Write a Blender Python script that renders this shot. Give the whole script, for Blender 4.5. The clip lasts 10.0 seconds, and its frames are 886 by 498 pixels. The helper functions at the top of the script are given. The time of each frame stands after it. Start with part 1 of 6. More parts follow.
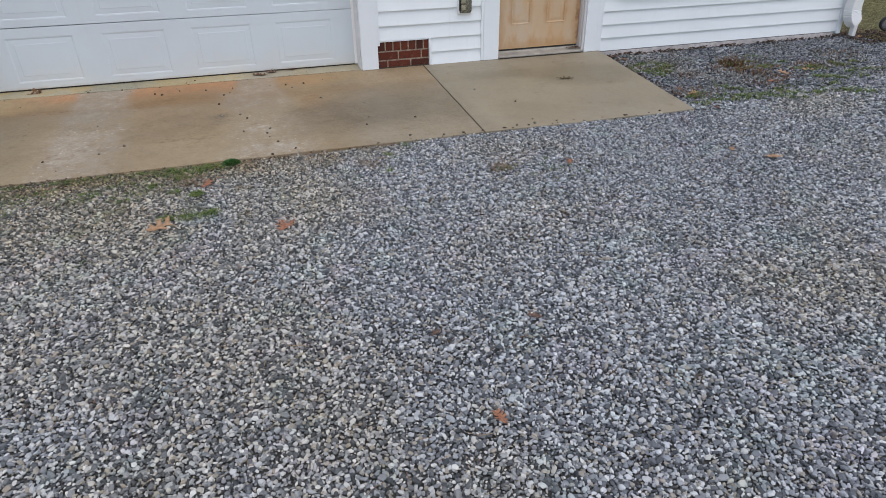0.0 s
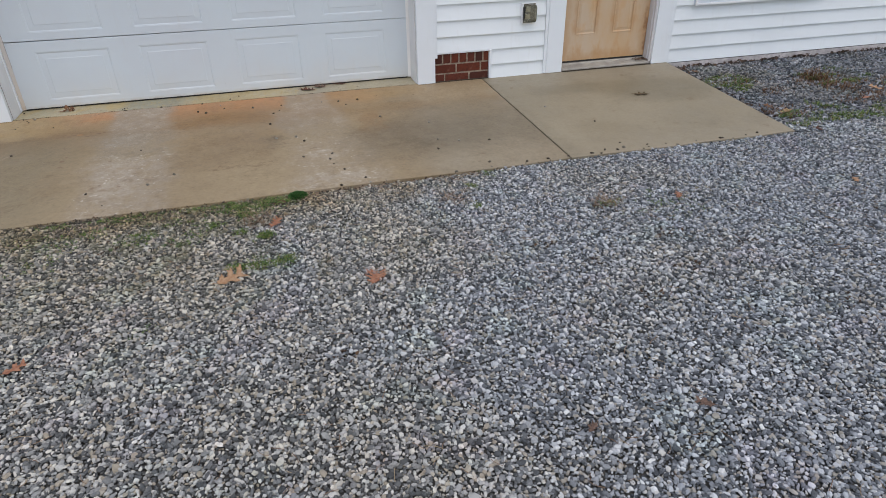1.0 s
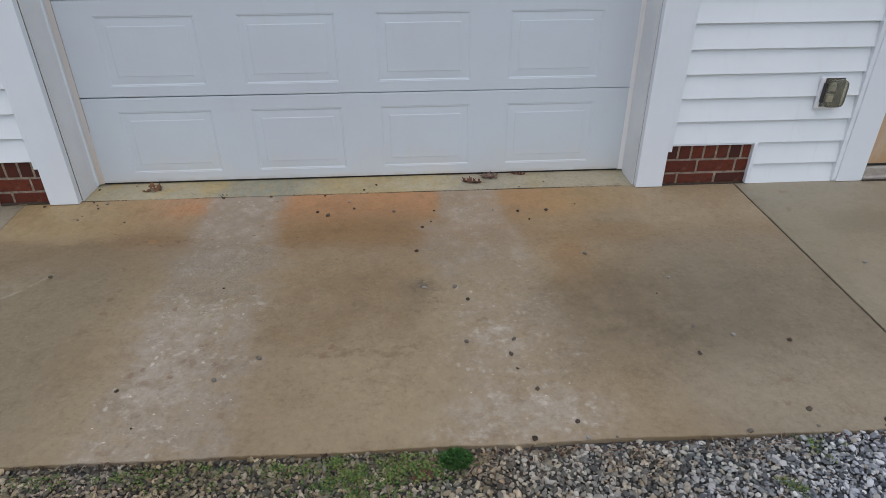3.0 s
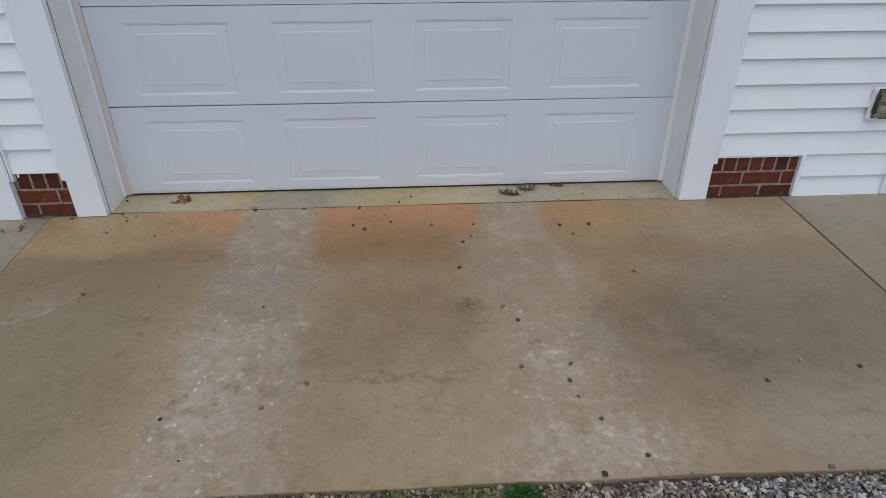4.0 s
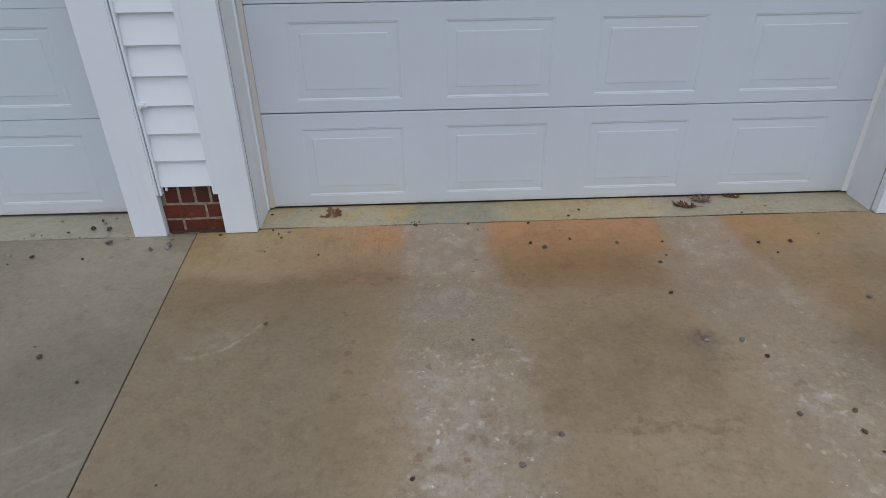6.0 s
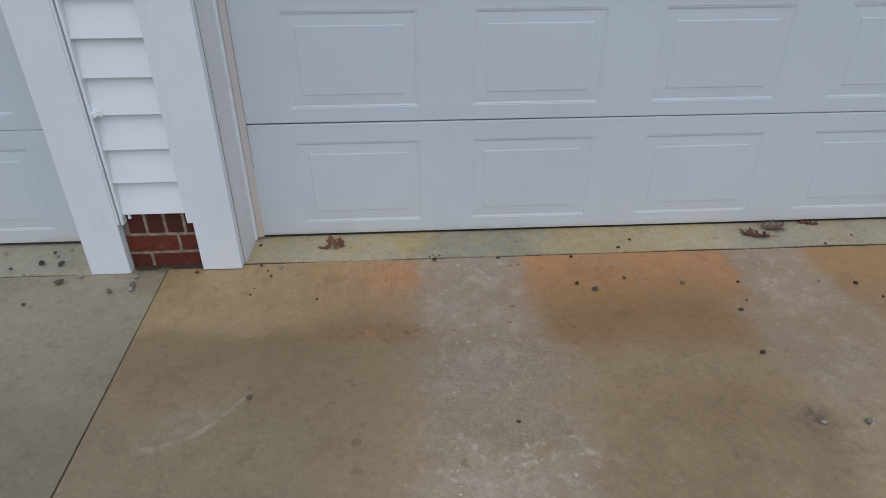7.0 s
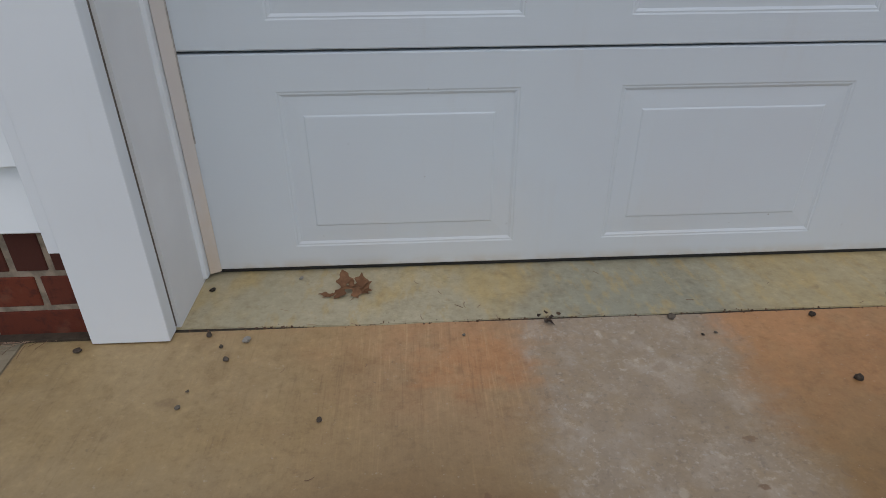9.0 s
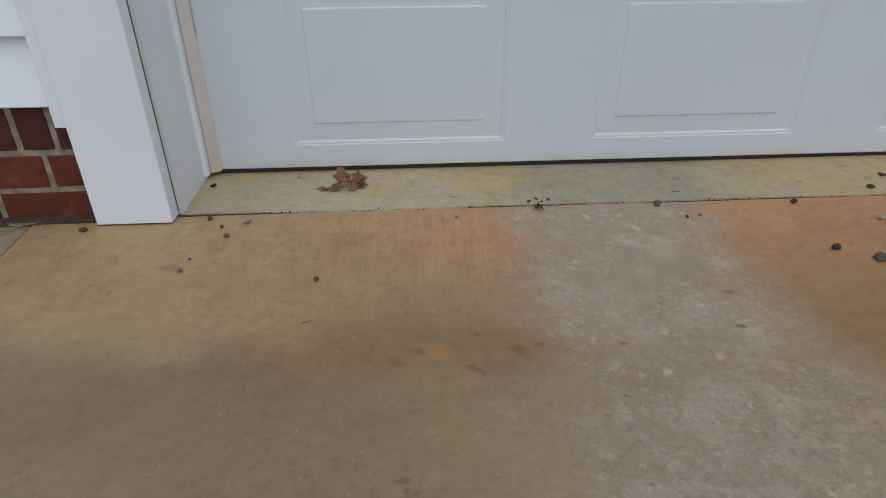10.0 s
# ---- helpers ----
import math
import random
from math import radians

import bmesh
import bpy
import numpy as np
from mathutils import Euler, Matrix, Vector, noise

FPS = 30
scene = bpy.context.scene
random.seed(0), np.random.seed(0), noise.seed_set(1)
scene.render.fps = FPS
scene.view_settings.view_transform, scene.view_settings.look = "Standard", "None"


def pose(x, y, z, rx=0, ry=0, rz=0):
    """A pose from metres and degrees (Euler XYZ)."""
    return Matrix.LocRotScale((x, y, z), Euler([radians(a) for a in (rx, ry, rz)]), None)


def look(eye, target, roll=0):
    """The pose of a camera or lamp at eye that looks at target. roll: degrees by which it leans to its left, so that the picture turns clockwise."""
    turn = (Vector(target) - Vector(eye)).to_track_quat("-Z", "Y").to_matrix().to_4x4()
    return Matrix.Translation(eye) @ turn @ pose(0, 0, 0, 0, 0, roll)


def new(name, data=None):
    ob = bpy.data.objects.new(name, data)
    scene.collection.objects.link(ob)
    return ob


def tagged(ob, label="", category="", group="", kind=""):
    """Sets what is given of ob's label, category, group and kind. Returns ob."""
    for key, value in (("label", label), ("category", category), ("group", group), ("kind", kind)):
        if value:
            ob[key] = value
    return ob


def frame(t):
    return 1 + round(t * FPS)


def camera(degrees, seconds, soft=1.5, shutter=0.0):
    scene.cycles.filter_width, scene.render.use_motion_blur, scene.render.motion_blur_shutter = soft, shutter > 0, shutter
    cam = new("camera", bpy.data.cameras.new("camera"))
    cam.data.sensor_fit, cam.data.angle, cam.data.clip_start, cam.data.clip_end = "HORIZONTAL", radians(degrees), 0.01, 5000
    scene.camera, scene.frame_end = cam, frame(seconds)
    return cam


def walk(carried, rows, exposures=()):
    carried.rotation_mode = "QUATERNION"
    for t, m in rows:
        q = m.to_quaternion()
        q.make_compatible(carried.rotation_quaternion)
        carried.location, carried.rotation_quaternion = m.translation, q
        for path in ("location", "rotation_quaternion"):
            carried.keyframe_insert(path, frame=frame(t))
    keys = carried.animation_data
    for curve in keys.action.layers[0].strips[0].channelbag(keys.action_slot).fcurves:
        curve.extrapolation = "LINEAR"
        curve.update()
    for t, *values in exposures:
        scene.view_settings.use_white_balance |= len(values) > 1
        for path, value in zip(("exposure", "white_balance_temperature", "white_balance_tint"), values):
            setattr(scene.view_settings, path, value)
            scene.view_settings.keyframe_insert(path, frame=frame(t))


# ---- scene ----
cam = camera(72.0, 10.0, soft=0.7)
PATH = [
    (0, (0.145, 0.144, 1.261), (0.629, 1.809, 0.264), -0.9),
    (0.5, (-0.052, 0.295, 1.259), (0.43, 1.96, 0.262), -0.8),
    (1, (-0.173, 0.713, 1.27), (0.304, 2.379, 0.273), -0.9),
    (1.3, (-0.193, 1.085, 1.288), (0.283, 2.752, 0.292), -0.8),
    (1.5, (-0.188, 1.353, 1.306), (0.24, 3.034, 0.311), -0.9),
    (1.8, (-0.173, 1.785, 1.338), (0.236, 3.465, 0.332), -0.9),
    (2, (-0.157, 2.033, 1.347), (0.25, 3.719, 0.352), -0.9),
    (2.3, (-0.137, 2.305, 1.345), (0.262, 4.000, 0.362), -0.9),
    (2.5, (-0.136, 2.388, 1.346), (0.237, 4.089, 0.361), -0.9),
    (2.6, (-0.149, 2.441, 1.326), (0.148, 4.154, 0.338), -0.4),
    (2.7, (-0.173, 2.466, 1.319), (0.018, 4.195, 0.331), -0.3),
    (2.85, (-0.196, 2.490, 1.310), (-0.084, 4.222, 0.320), -0.3),
    (3.8, (-0.283, 2.594, 1.314), (-0.191, 4.328, 0.321), -0.3),
    (4, (-0.374, 2.629, 1.322), (-0.276, 4.365, 0.333), -0.2),
    (4.5, (-0.734, 2.736, 1.337), (-0.648, 4.47, 0.344), -0.4),
    (5, (-1.044, 2.833, 1.348), (-0.975, 4.568, 0.354), -0.6),
    (5.5, (-1.108, 2.878, 1.35), (-1.038, 4.615, 0.362), -0.5),
    (5.7, (-1.113, 2.898, 1.338), (-1.046, 4.631, 0.342), -0.7),
    (6.8, (-1.161, 3.264, 1.158), (-1.091, 4.995, 0.159), -0.6),
    (7, (-1.207, 3.43, 1.161), (-1.125, 5.167, 0.174), -0.4),
    (7.5, (-1.308, 3.9, 1.039), (-1.197, 5.629, 0.04), 0.0),
    (7.8, (-1.341, 4.147, 0.939), (-1.236, 5.883, -0.048), -0.1),
    (8, (-1.351, 4.271, 0.884), (-1.254, 6.006, -0.106), -0.2),
    (8.5, (-1.358, 4.418, 0.789), (-1.27, 6.159, -0.192), -0.3),
    (9, (-1.393, 4.454, 0.697), (-1.308, 6.194, -0.286), -0.4),
    (9.3, (-1.401, 4.370, 0.641), (-1.313, 6.099, -0.360), -0.3),
    (9.5, (-1.401, 4.32, 0.606), (-1.311, 6.055, -0.384), -0.3),
    (10, (-1.388, 4.313, 0.528), (-1.304, 6.049, -0.461), -0.5),
]
EXPOSURE = [(0.0, 0.21, 6640, 10), (1.0, 0.16, 6720, 10), (1.5, 0.14, 6660, 10), (2.0, 0.08, 6600, 10), (2.5, -0.05, 6540, 10), (4.5, -0.12, 6420, 10), (5.5, -0.18, 6370, 10), (7.0, -0.18, 6370, 9.5), (7.5, -0.25, 6420, 9.5), (8.0, -0.34, 6550, 9), (9.0, -0.34, 6640, 9), (9.5, -0.26, 6620, 9), (10.0, -0.13, 6560, 9)]
walk(cam, [(t, look(eye, target, roll)) for t, eye, target, roll in PATH], EXPOSURE)

# ---- world and light ----
world = bpy.data.worlds.new("overcast_sky")
scene.world = world
world.use_nodes = True
wt = world.node_tree
wt.nodes.clear()
sky = wt.nodes.new("ShaderNodeTexSky")
sky.sky_type = "NISHITA"
sky.sun_disc = False
sky.sun_elevation = radians(68)
sky.sun_rotation = radians(175)
sky.air_density, sky.dust_density, sky.ozone_density = 1.0, 2.5, 2.0
sky_bg = wt.nodes.new("ShaderNodeBackground")
sky_bg.inputs[1].default_value = 0.12
sky_out = wt.nodes.new("ShaderNodeOutputWorld")
wt.links.new(sky.outputs[0], sky_bg.inputs[0])
wt.links.new(sky_bg.outputs[0], sky_out.inputs[0])

sun_data = bpy.data.lights.new("sun", "SUN")
sun_data.energy, sun_data.angle, sun_data.color = 1.42, radians(150), (0.95, 0.98, 1.0)
sun = new("sun", sun_data)
sun.matrix_world = look((-0.4, -5.2, 7.8), (0, 0, 0))


# ---- node helpers ----
class Nodes:
    """Small builder for one procedural material."""

    def __init__(self, name, rough=0.6, metal=0.0, spec=0.5):
        self.mat = bpy.data.materials.new(name)
        self.mat.use_nodes = True
        self.t = self.mat.node_tree
        self.bsdf = self.t.nodes["Principled BSDF"]
        self.bsdf.inputs["Roughness"].default_value = rough
        self.bsdf.inputs["Metallic"].default_value = metal
        self.bsdf.inputs["Specular IOR Level"].default_value = spec
        self.co = self.t.nodes.new("ShaderNodeTexCoord").outputs["Object"]

    def put(self, socket, value):
        if isinstance(value, bpy.types.NodeSocket):
            self.t.links.new(value, socket)
        elif isinstance(value, tuple) and len(value) == 3 and socket.type == "RGBA":
            socket.default_value = (*value, 1)
        else:
            socket.default_value = value

    def math(self, op, a, b=0.0, c=0.0):
        n = self.t.nodes.new("ShaderNodeMath")
        n.operation = op
        for i, v in enumerate((a, b, c)):
            self.put(n.inputs[i], v)
        return n.outputs[0]

    def noise(self, scale, detail=3.0, rough=0.55, co=None, color=False):
        n = self.t.nodes.new("ShaderNodeTexNoise")
        n.inputs["Scale"].default_value, n.inputs["Detail"].default_value = scale, detail
        n.inputs["Roughness"].default_value = rough
        self.t.links.new(co or self.co, n.inputs["Vector"])
        return n.outputs["Color" if color else "Fac"]

    def stretch(self, sx, sy, sz, co=None):
        n = self.t.nodes.new("ShaderNodeMapping")
        n.inputs["Scale"].default_value = (sx, sy, sz)
        self.t.links.new(co or self.co, n.inputs["Vector"])
        return n.outputs[0]

    def step(self, v, lo, hi, a=0.0, b=1.0):
        n = self.t.nodes.new("ShaderNodeMapRange")
        n.interpolation_type = "SMOOTHSTEP"
        for i, x in enumerate((v, lo, hi, a, b)):
            self.put(n.inputs[i], x)
        return n.outputs[0]

    def band(self, v, lo, hi, soft):
        return self.math("MULTIPLY", self.step(v, lo - soft, lo + soft), self.step(v, hi - soft, hi + soft, 1.0, 0.0))

    def mul(self, *vs):
        out = vs[0]
        for v in vs[1:]:
            out = self.math("MULTIPLY", out, v)
        return out

    def mix(self, fac, a, b, mode="MIX"):
        n = self.t.nodes.new("ShaderNodeMix")
        n.data_type, n.blend_type = "RGBA", mode
        self.put(n.inputs[0], fac)
        self.put(n.inputs[6], a)
        self.put(n.inputs[7], b)
        return n.outputs[2]

    def ramp(self, fac, *stops):
        n = self.t.nodes.new("ShaderNodeValToRGB")
        e = n.color_ramp.elements
        while len(e) < len(stops):
            e.new(0.5)
        for el, (p, c) in zip(e, stops):
            el.position, el.color = p, (*c, 1)
        self.put(n.inputs[0], fac)
        return n.outputs[0]

    def xyz(self, co=None):
        n = self.t.nodes.new("ShaderNodeSeparateXYZ")
        self.t.links.new(co or self.co, n.inputs[0])
        return n.outputs[0], n.outputs[1], n.outputs[2]

    def cells(self, scale, co=None):
        """Scattered cells: the distance to each one's middle and a random number of its own."""
        n = self.t.nodes.new("ShaderNodeTexVoronoi")
        n.inputs["Scale"].default_value = scale
        self.t.links.new(co or self.co, n.inputs["Vector"])
        s = self.t.nodes.new("ShaderNodeSeparateXYZ")
        self.t.links.new(n.outputs["Color"], s.inputs[0])
        return n.outputs["Distance"], s.outputs[0]

    def island(self):
        return self.t.nodes.new("ShaderNodeNewGeometry").outputs["Random Per Island"]

    def each(self):
        return self.t.nodes.new("ShaderNodeObjectInfo").outputs["Random"]

    def bump(self, height, strength=0.3, distance=0.01):
        n = self.t.nodes.new("ShaderNodeBump")
        n.inputs["Strength"].default_value, n.inputs["Distance"].default_value = strength, distance
        self.put(n.inputs["Height"], height)
        self.t.links.new(n.outputs[0], self.bsdf.inputs["Normal"])

    def color(self, v):
        self.put(self.bsdf.inputs["Base Color"], v)

    def rough(self, v):
        self.put(self.bsdf.inputs["Roughness"], v)


# ---- materials ----
def white_surface(name, base, rough, dirt, grain=None, dirt_color=(0.50, 0.43, 0.33)):
    n = Nodes(name, rough)
    big = n.noise(2.3, 4)
    fine = n.noise(60, 3)
    c = n.mix(n.step(big, 0.35, 0.75), base, tuple(v * 0.95 for v in base))
    streak = n.noise(9, 4, 0.6, n.stretch(2.5, 2.5, 0.35))
    c = n.mix(n.mul(n.step(streak, 0.55, 0.8), dirt), c, dirt_color)
    n.color(c)
    n.rough(n.step(fine, 0.2, 0.8, rough - 0.06, rough + 0.08))
    if grain:
        n.bump(n.noise(grain, 4, 0.6, n.stretch(0.06, 1, 1)), 0.12, 0.002)
    else:
        n.bump(n.noise(140, 2), 0.05, 0.001)
    return n.mat


SIDING = white_surface("vinyl_siding_white", (0.805, 0.835, 0.85), 0.42, 0.10, 160)
TRIM = white_surface("wrapped_trim_white", (0.785, 0.815, 0.842), 0.40, 0.10)
JAMB = white_surface("jamb_white", (0.85, 0.835, 0.815), 0.45, 0.20)


def door_steel():
    n = Nodes("painted_steel_white", 0.38)
    x, y, z = n.xyz()
    base = (0.614, 0.672, 0.714)
    c = n.mix(n.step(n.noise(1.6, 4, 0.6), 0.35, 0.70), base, (0.600, 0.640, 0.680))
    streak = n.noise(9, 4, 0.6, n.stretch(2.5, 2.5, 0.35))
    c = n.mix(n.mul(n.step(streak, 0.55, 0.80), 0.10), c, (0.50, 0.43, 0.33))
    # splashed dust and painted bounce light along the foot, more in some places
    rise = n.math("ADD", z, n.math("MULTIPLY", n.math("SUBTRACT", n.noise(4.5, 4, 0.6, n.stretch(1, 1, 0.5)), 0.5), 0.34))
    foot_tint = n.mul(n.step(rise, 0.26, -0.02), n.step(n.noise(1.3, 3), 0.36, 0.62, 0.35, 1.0))
    c = n.mix(n.mul(foot_tint, 0.50), c, (0.655, 0.610, 0.545))
    c = n.mix(n.mul(n.step(z, 0.045, 0.012), n.step(n.noise(16, 4, 0.6), 0.35, 0.65, 0.10, 0.60)), c, (0.52, 0.44, 0.33))
    specks = n.mul(n.step(n.noise(70, 2, 0.5), 0.755, 0.79), n.step(z, 0.9, 0.1, 0.3, 1.0))
    c = n.mix(n.mul(specks, 0.5), c, (0.22, 0.17, 0.12))
    n.color(c)
    n.rough(n.step(n.noise(60, 3), 0.2, 0.8, 0.32, 0.46))
    n.bump(n.noise(220, 4, 0.6, n.stretch(0.06, 1, 1)), 0.10, 0.002)
    return n.mat


STEEL_WHITE = door_steel()
WINDOW_WHITE = white_surface("window_white", (0.80, 0.80, 0.81), 0.35, 0.08)
PIPE_WHITE = white_surface("gutter_white", (0.80, 0.80, 0.80), 0.35, 0.20)


def plain(name, color, rough, metal=0.0, vary=0.25, scale=30, bump=0.1):
    n = Nodes(name, rough, metal)
    v = n.noise(scale, 4)
    n.color(n.mix(n.step(v, 0.3, 0.7), tuple(c * (1 - vary) for c in color), tuple(min(1, c * (1 + vary)) for c in color)))
    n.bump(v, bump, 0.003)
    return n.mat




def weatherstrip_material():
    n = Nodes("weatherstrip_tan", 0.6)
    x, y, z = n.xyz()
    c = n.mix(n.noise(7, 3), (0.58, 0.535, 0.50), (0.64, 0.59, 0.55))
    stain = n.mul(n.step(n.math("ADD", z, n.math("MULTIPLY", n.noise(6, 4), 0.30)), 0.46, 0.16), n.step(n.noise(14, 4, 0.6, n.stretch(1, 1, 0.4)), 0.30, 0.60))
    n.color(n.mix(n.mul(stain, 0.55), c, (0.60, 0.45, 0.29)))
    return n.mat


WEATHERSTRIP = weatherstrip_material()
RUBBER_AND_GAP = plain("rubber_and_gap_black", (0.02, 0.018, 0.016), 0.7)
BLACK_PLASTIC = plain("black_plastic", (0.022, 0.022, 0.024), 0.45)
NICKEL = plain("satin_nickel", (0.24, 0.228, 0.21), 0.5, 1.0, 0.08)
DARK_VOID = plain("dark_interior", (0.10, 0.09, 0.08), 0.9)
ALUMINIUM = plain("threshold_aluminium", (0.36, 0.33, 0.285), 0.6, 0.2, 0.15, 12, 0.03)
# dark fill for gaps between boards: their shade put into the colour
GAP_SHADE = plain("gap_shade_brown", (0.145, 0.118, 0.098), 0.9, scale=80)
# greyer copy of the jamb white, with the entry reveal's shade in its colour
SHADED_JAMB = white_surface("shaded_jamb_grey", (0.60, 0.585, 0.59), 0.5, 0.35)
CASING_BLUE = white_surface("bluish_casing", (0.640, 0.690, 0.735), 0.40, 0.06)
# paler fill for gaps with fainter shade
GAP_PALE = plain("faint_gap", (0.40, 0.37, 0.34), 0.9, scale=80)
JOINT_AND_GAP = plain("joint_dirt_and_gap", (0.045, 0.035, 0.024), 0.95, scale=80)
SOIL_STRIP = plain("leaf_mould", (0.05, 0.035, 0.022), 0.95, scale=60, bump=0.6)
BACK_WALL = plain("plain_wall_white", (0.74, 0.74, 0.74), 0.6, vary=0.05, scale=3)


def entry_door_paint():
    n = Nodes("tan_stained_door_paint", 0.5)
    x, y, z = n.xyz()
    warp = n.noise(3.0, 4, 0.6, n.stretch(1.0, 1.0, 0.45))
    blotch = n.noise(9, 5, 0.65, n.stretch(1.0, 1.0, 0.5))
    fog = n.noise(17, 4, 0.6)
    c = n.mix(n.step(warp, 0.36, 0.66), (0.540, 0.368, 0.218), (0.545, 0.420, 0.298))
    c = n.mix(n.mul(n.step(blotch, 0.48, 0.68), 0.55), c, (0.545, 0.310, 0.140))
    side = n.math("ADD", x, n.math("MULTIPLY", n.math("SUBTRACT", blotch, 0.5), 0.14))
    edge = n.math("MAXIMUM", n.step(side, 2.90, 3.03), n.math("MAXIMUM", n.step(side, 2.33, 2.21), n.step(n.math("SUBTRACT", z, n.math("MULTIPLY", blotch, 0.25)), 0.06, -0.06)))
    c = n.mix(n.mul(edge, 0.65), c, (0.440, 0.238, 0.092))
    c = n.mix(n.mul(n.step(side, 2.97, 3.02), n.step(fog, 0.40, 0.62), 0.7), c, (0.20, 0.085, 0.035))
    # rust bleeding from the panel mouldings
    for a, b, lo, hi in ((2.350, 2.540, 0.285, 0.758), (2.690, 2.880, 0.285, 0.758), (2.350, 2.540, 0.905, 1.545), (2.690, 2.880, 0.905, 1.545)):
        wx = n.math("ADD", x, n.math("MULTIPLY", n.math("SUBTRACT", fog, 0.5), 0.03))
        rim = n.math("MAXIMUM", n.band(wx, a - 0.022, a + 0.024, 0.022), n.band(wx, b - 0.022, b + 0.012, 0.016))
        rim = n.mul(rim, n.band(z, lo - 0.01, hi + 0.02, 0.03), n.step(blotch, 0.34, 0.58, 0.45, 0.90))
        c = n.mix(n.mul(rim, 0.62), c, (0.43, 0.228, 0.092))
    ring = n.mul(n.band(x, 2.40, 2.49, 0.02), n.band(z, 0.79, 0.82, 0.02), n.step(fog, 0.42, 0.60))
    c = n.mix(n.mul(ring, 0.5), c, (0.44, 0.25, 0.11))
    n.color(c)
    n.bump(n.noise(120, 3, 0.6, n.stretch(1, 1, 0.05)), 0.08, 0.002)
    return n.mat


DOOR_TAN = entry_door_paint()


def brick_material():
    n = Nodes("red_clay_brick", 0.9, spec=0.2)
    r = n.each()
    c = n.ramp(r, (0.0, (0.066, 0.025, 0.019)), (0.35, (0.120, 0.031, 0.018)), (0.7, (0.152, 0.039, 0.021)), (1.0, (0.105, 0.034, 0.024)))
    c = n.mix(n.mul(n.step(n.noise(38, 5, 0.7), 0.46, 0.66), 0.8), c, (0.070, 0.024, 0.018))
    c = n.mix(n.mul(n.step(n.noise(14, 4), 0.60, 0.75), 0.2), c, (0.30, 0.15, 0.10))
    n.color(c)
    n.bump(n.noise(180, 4), 0.5, 0.003)
    return n.mat


BRICK = brick_material()
MORTAR = plain("mortar_grey", (0.265, 0.212, 0.158), 0.95, vary=0.3, scale=45, bump=0.5)


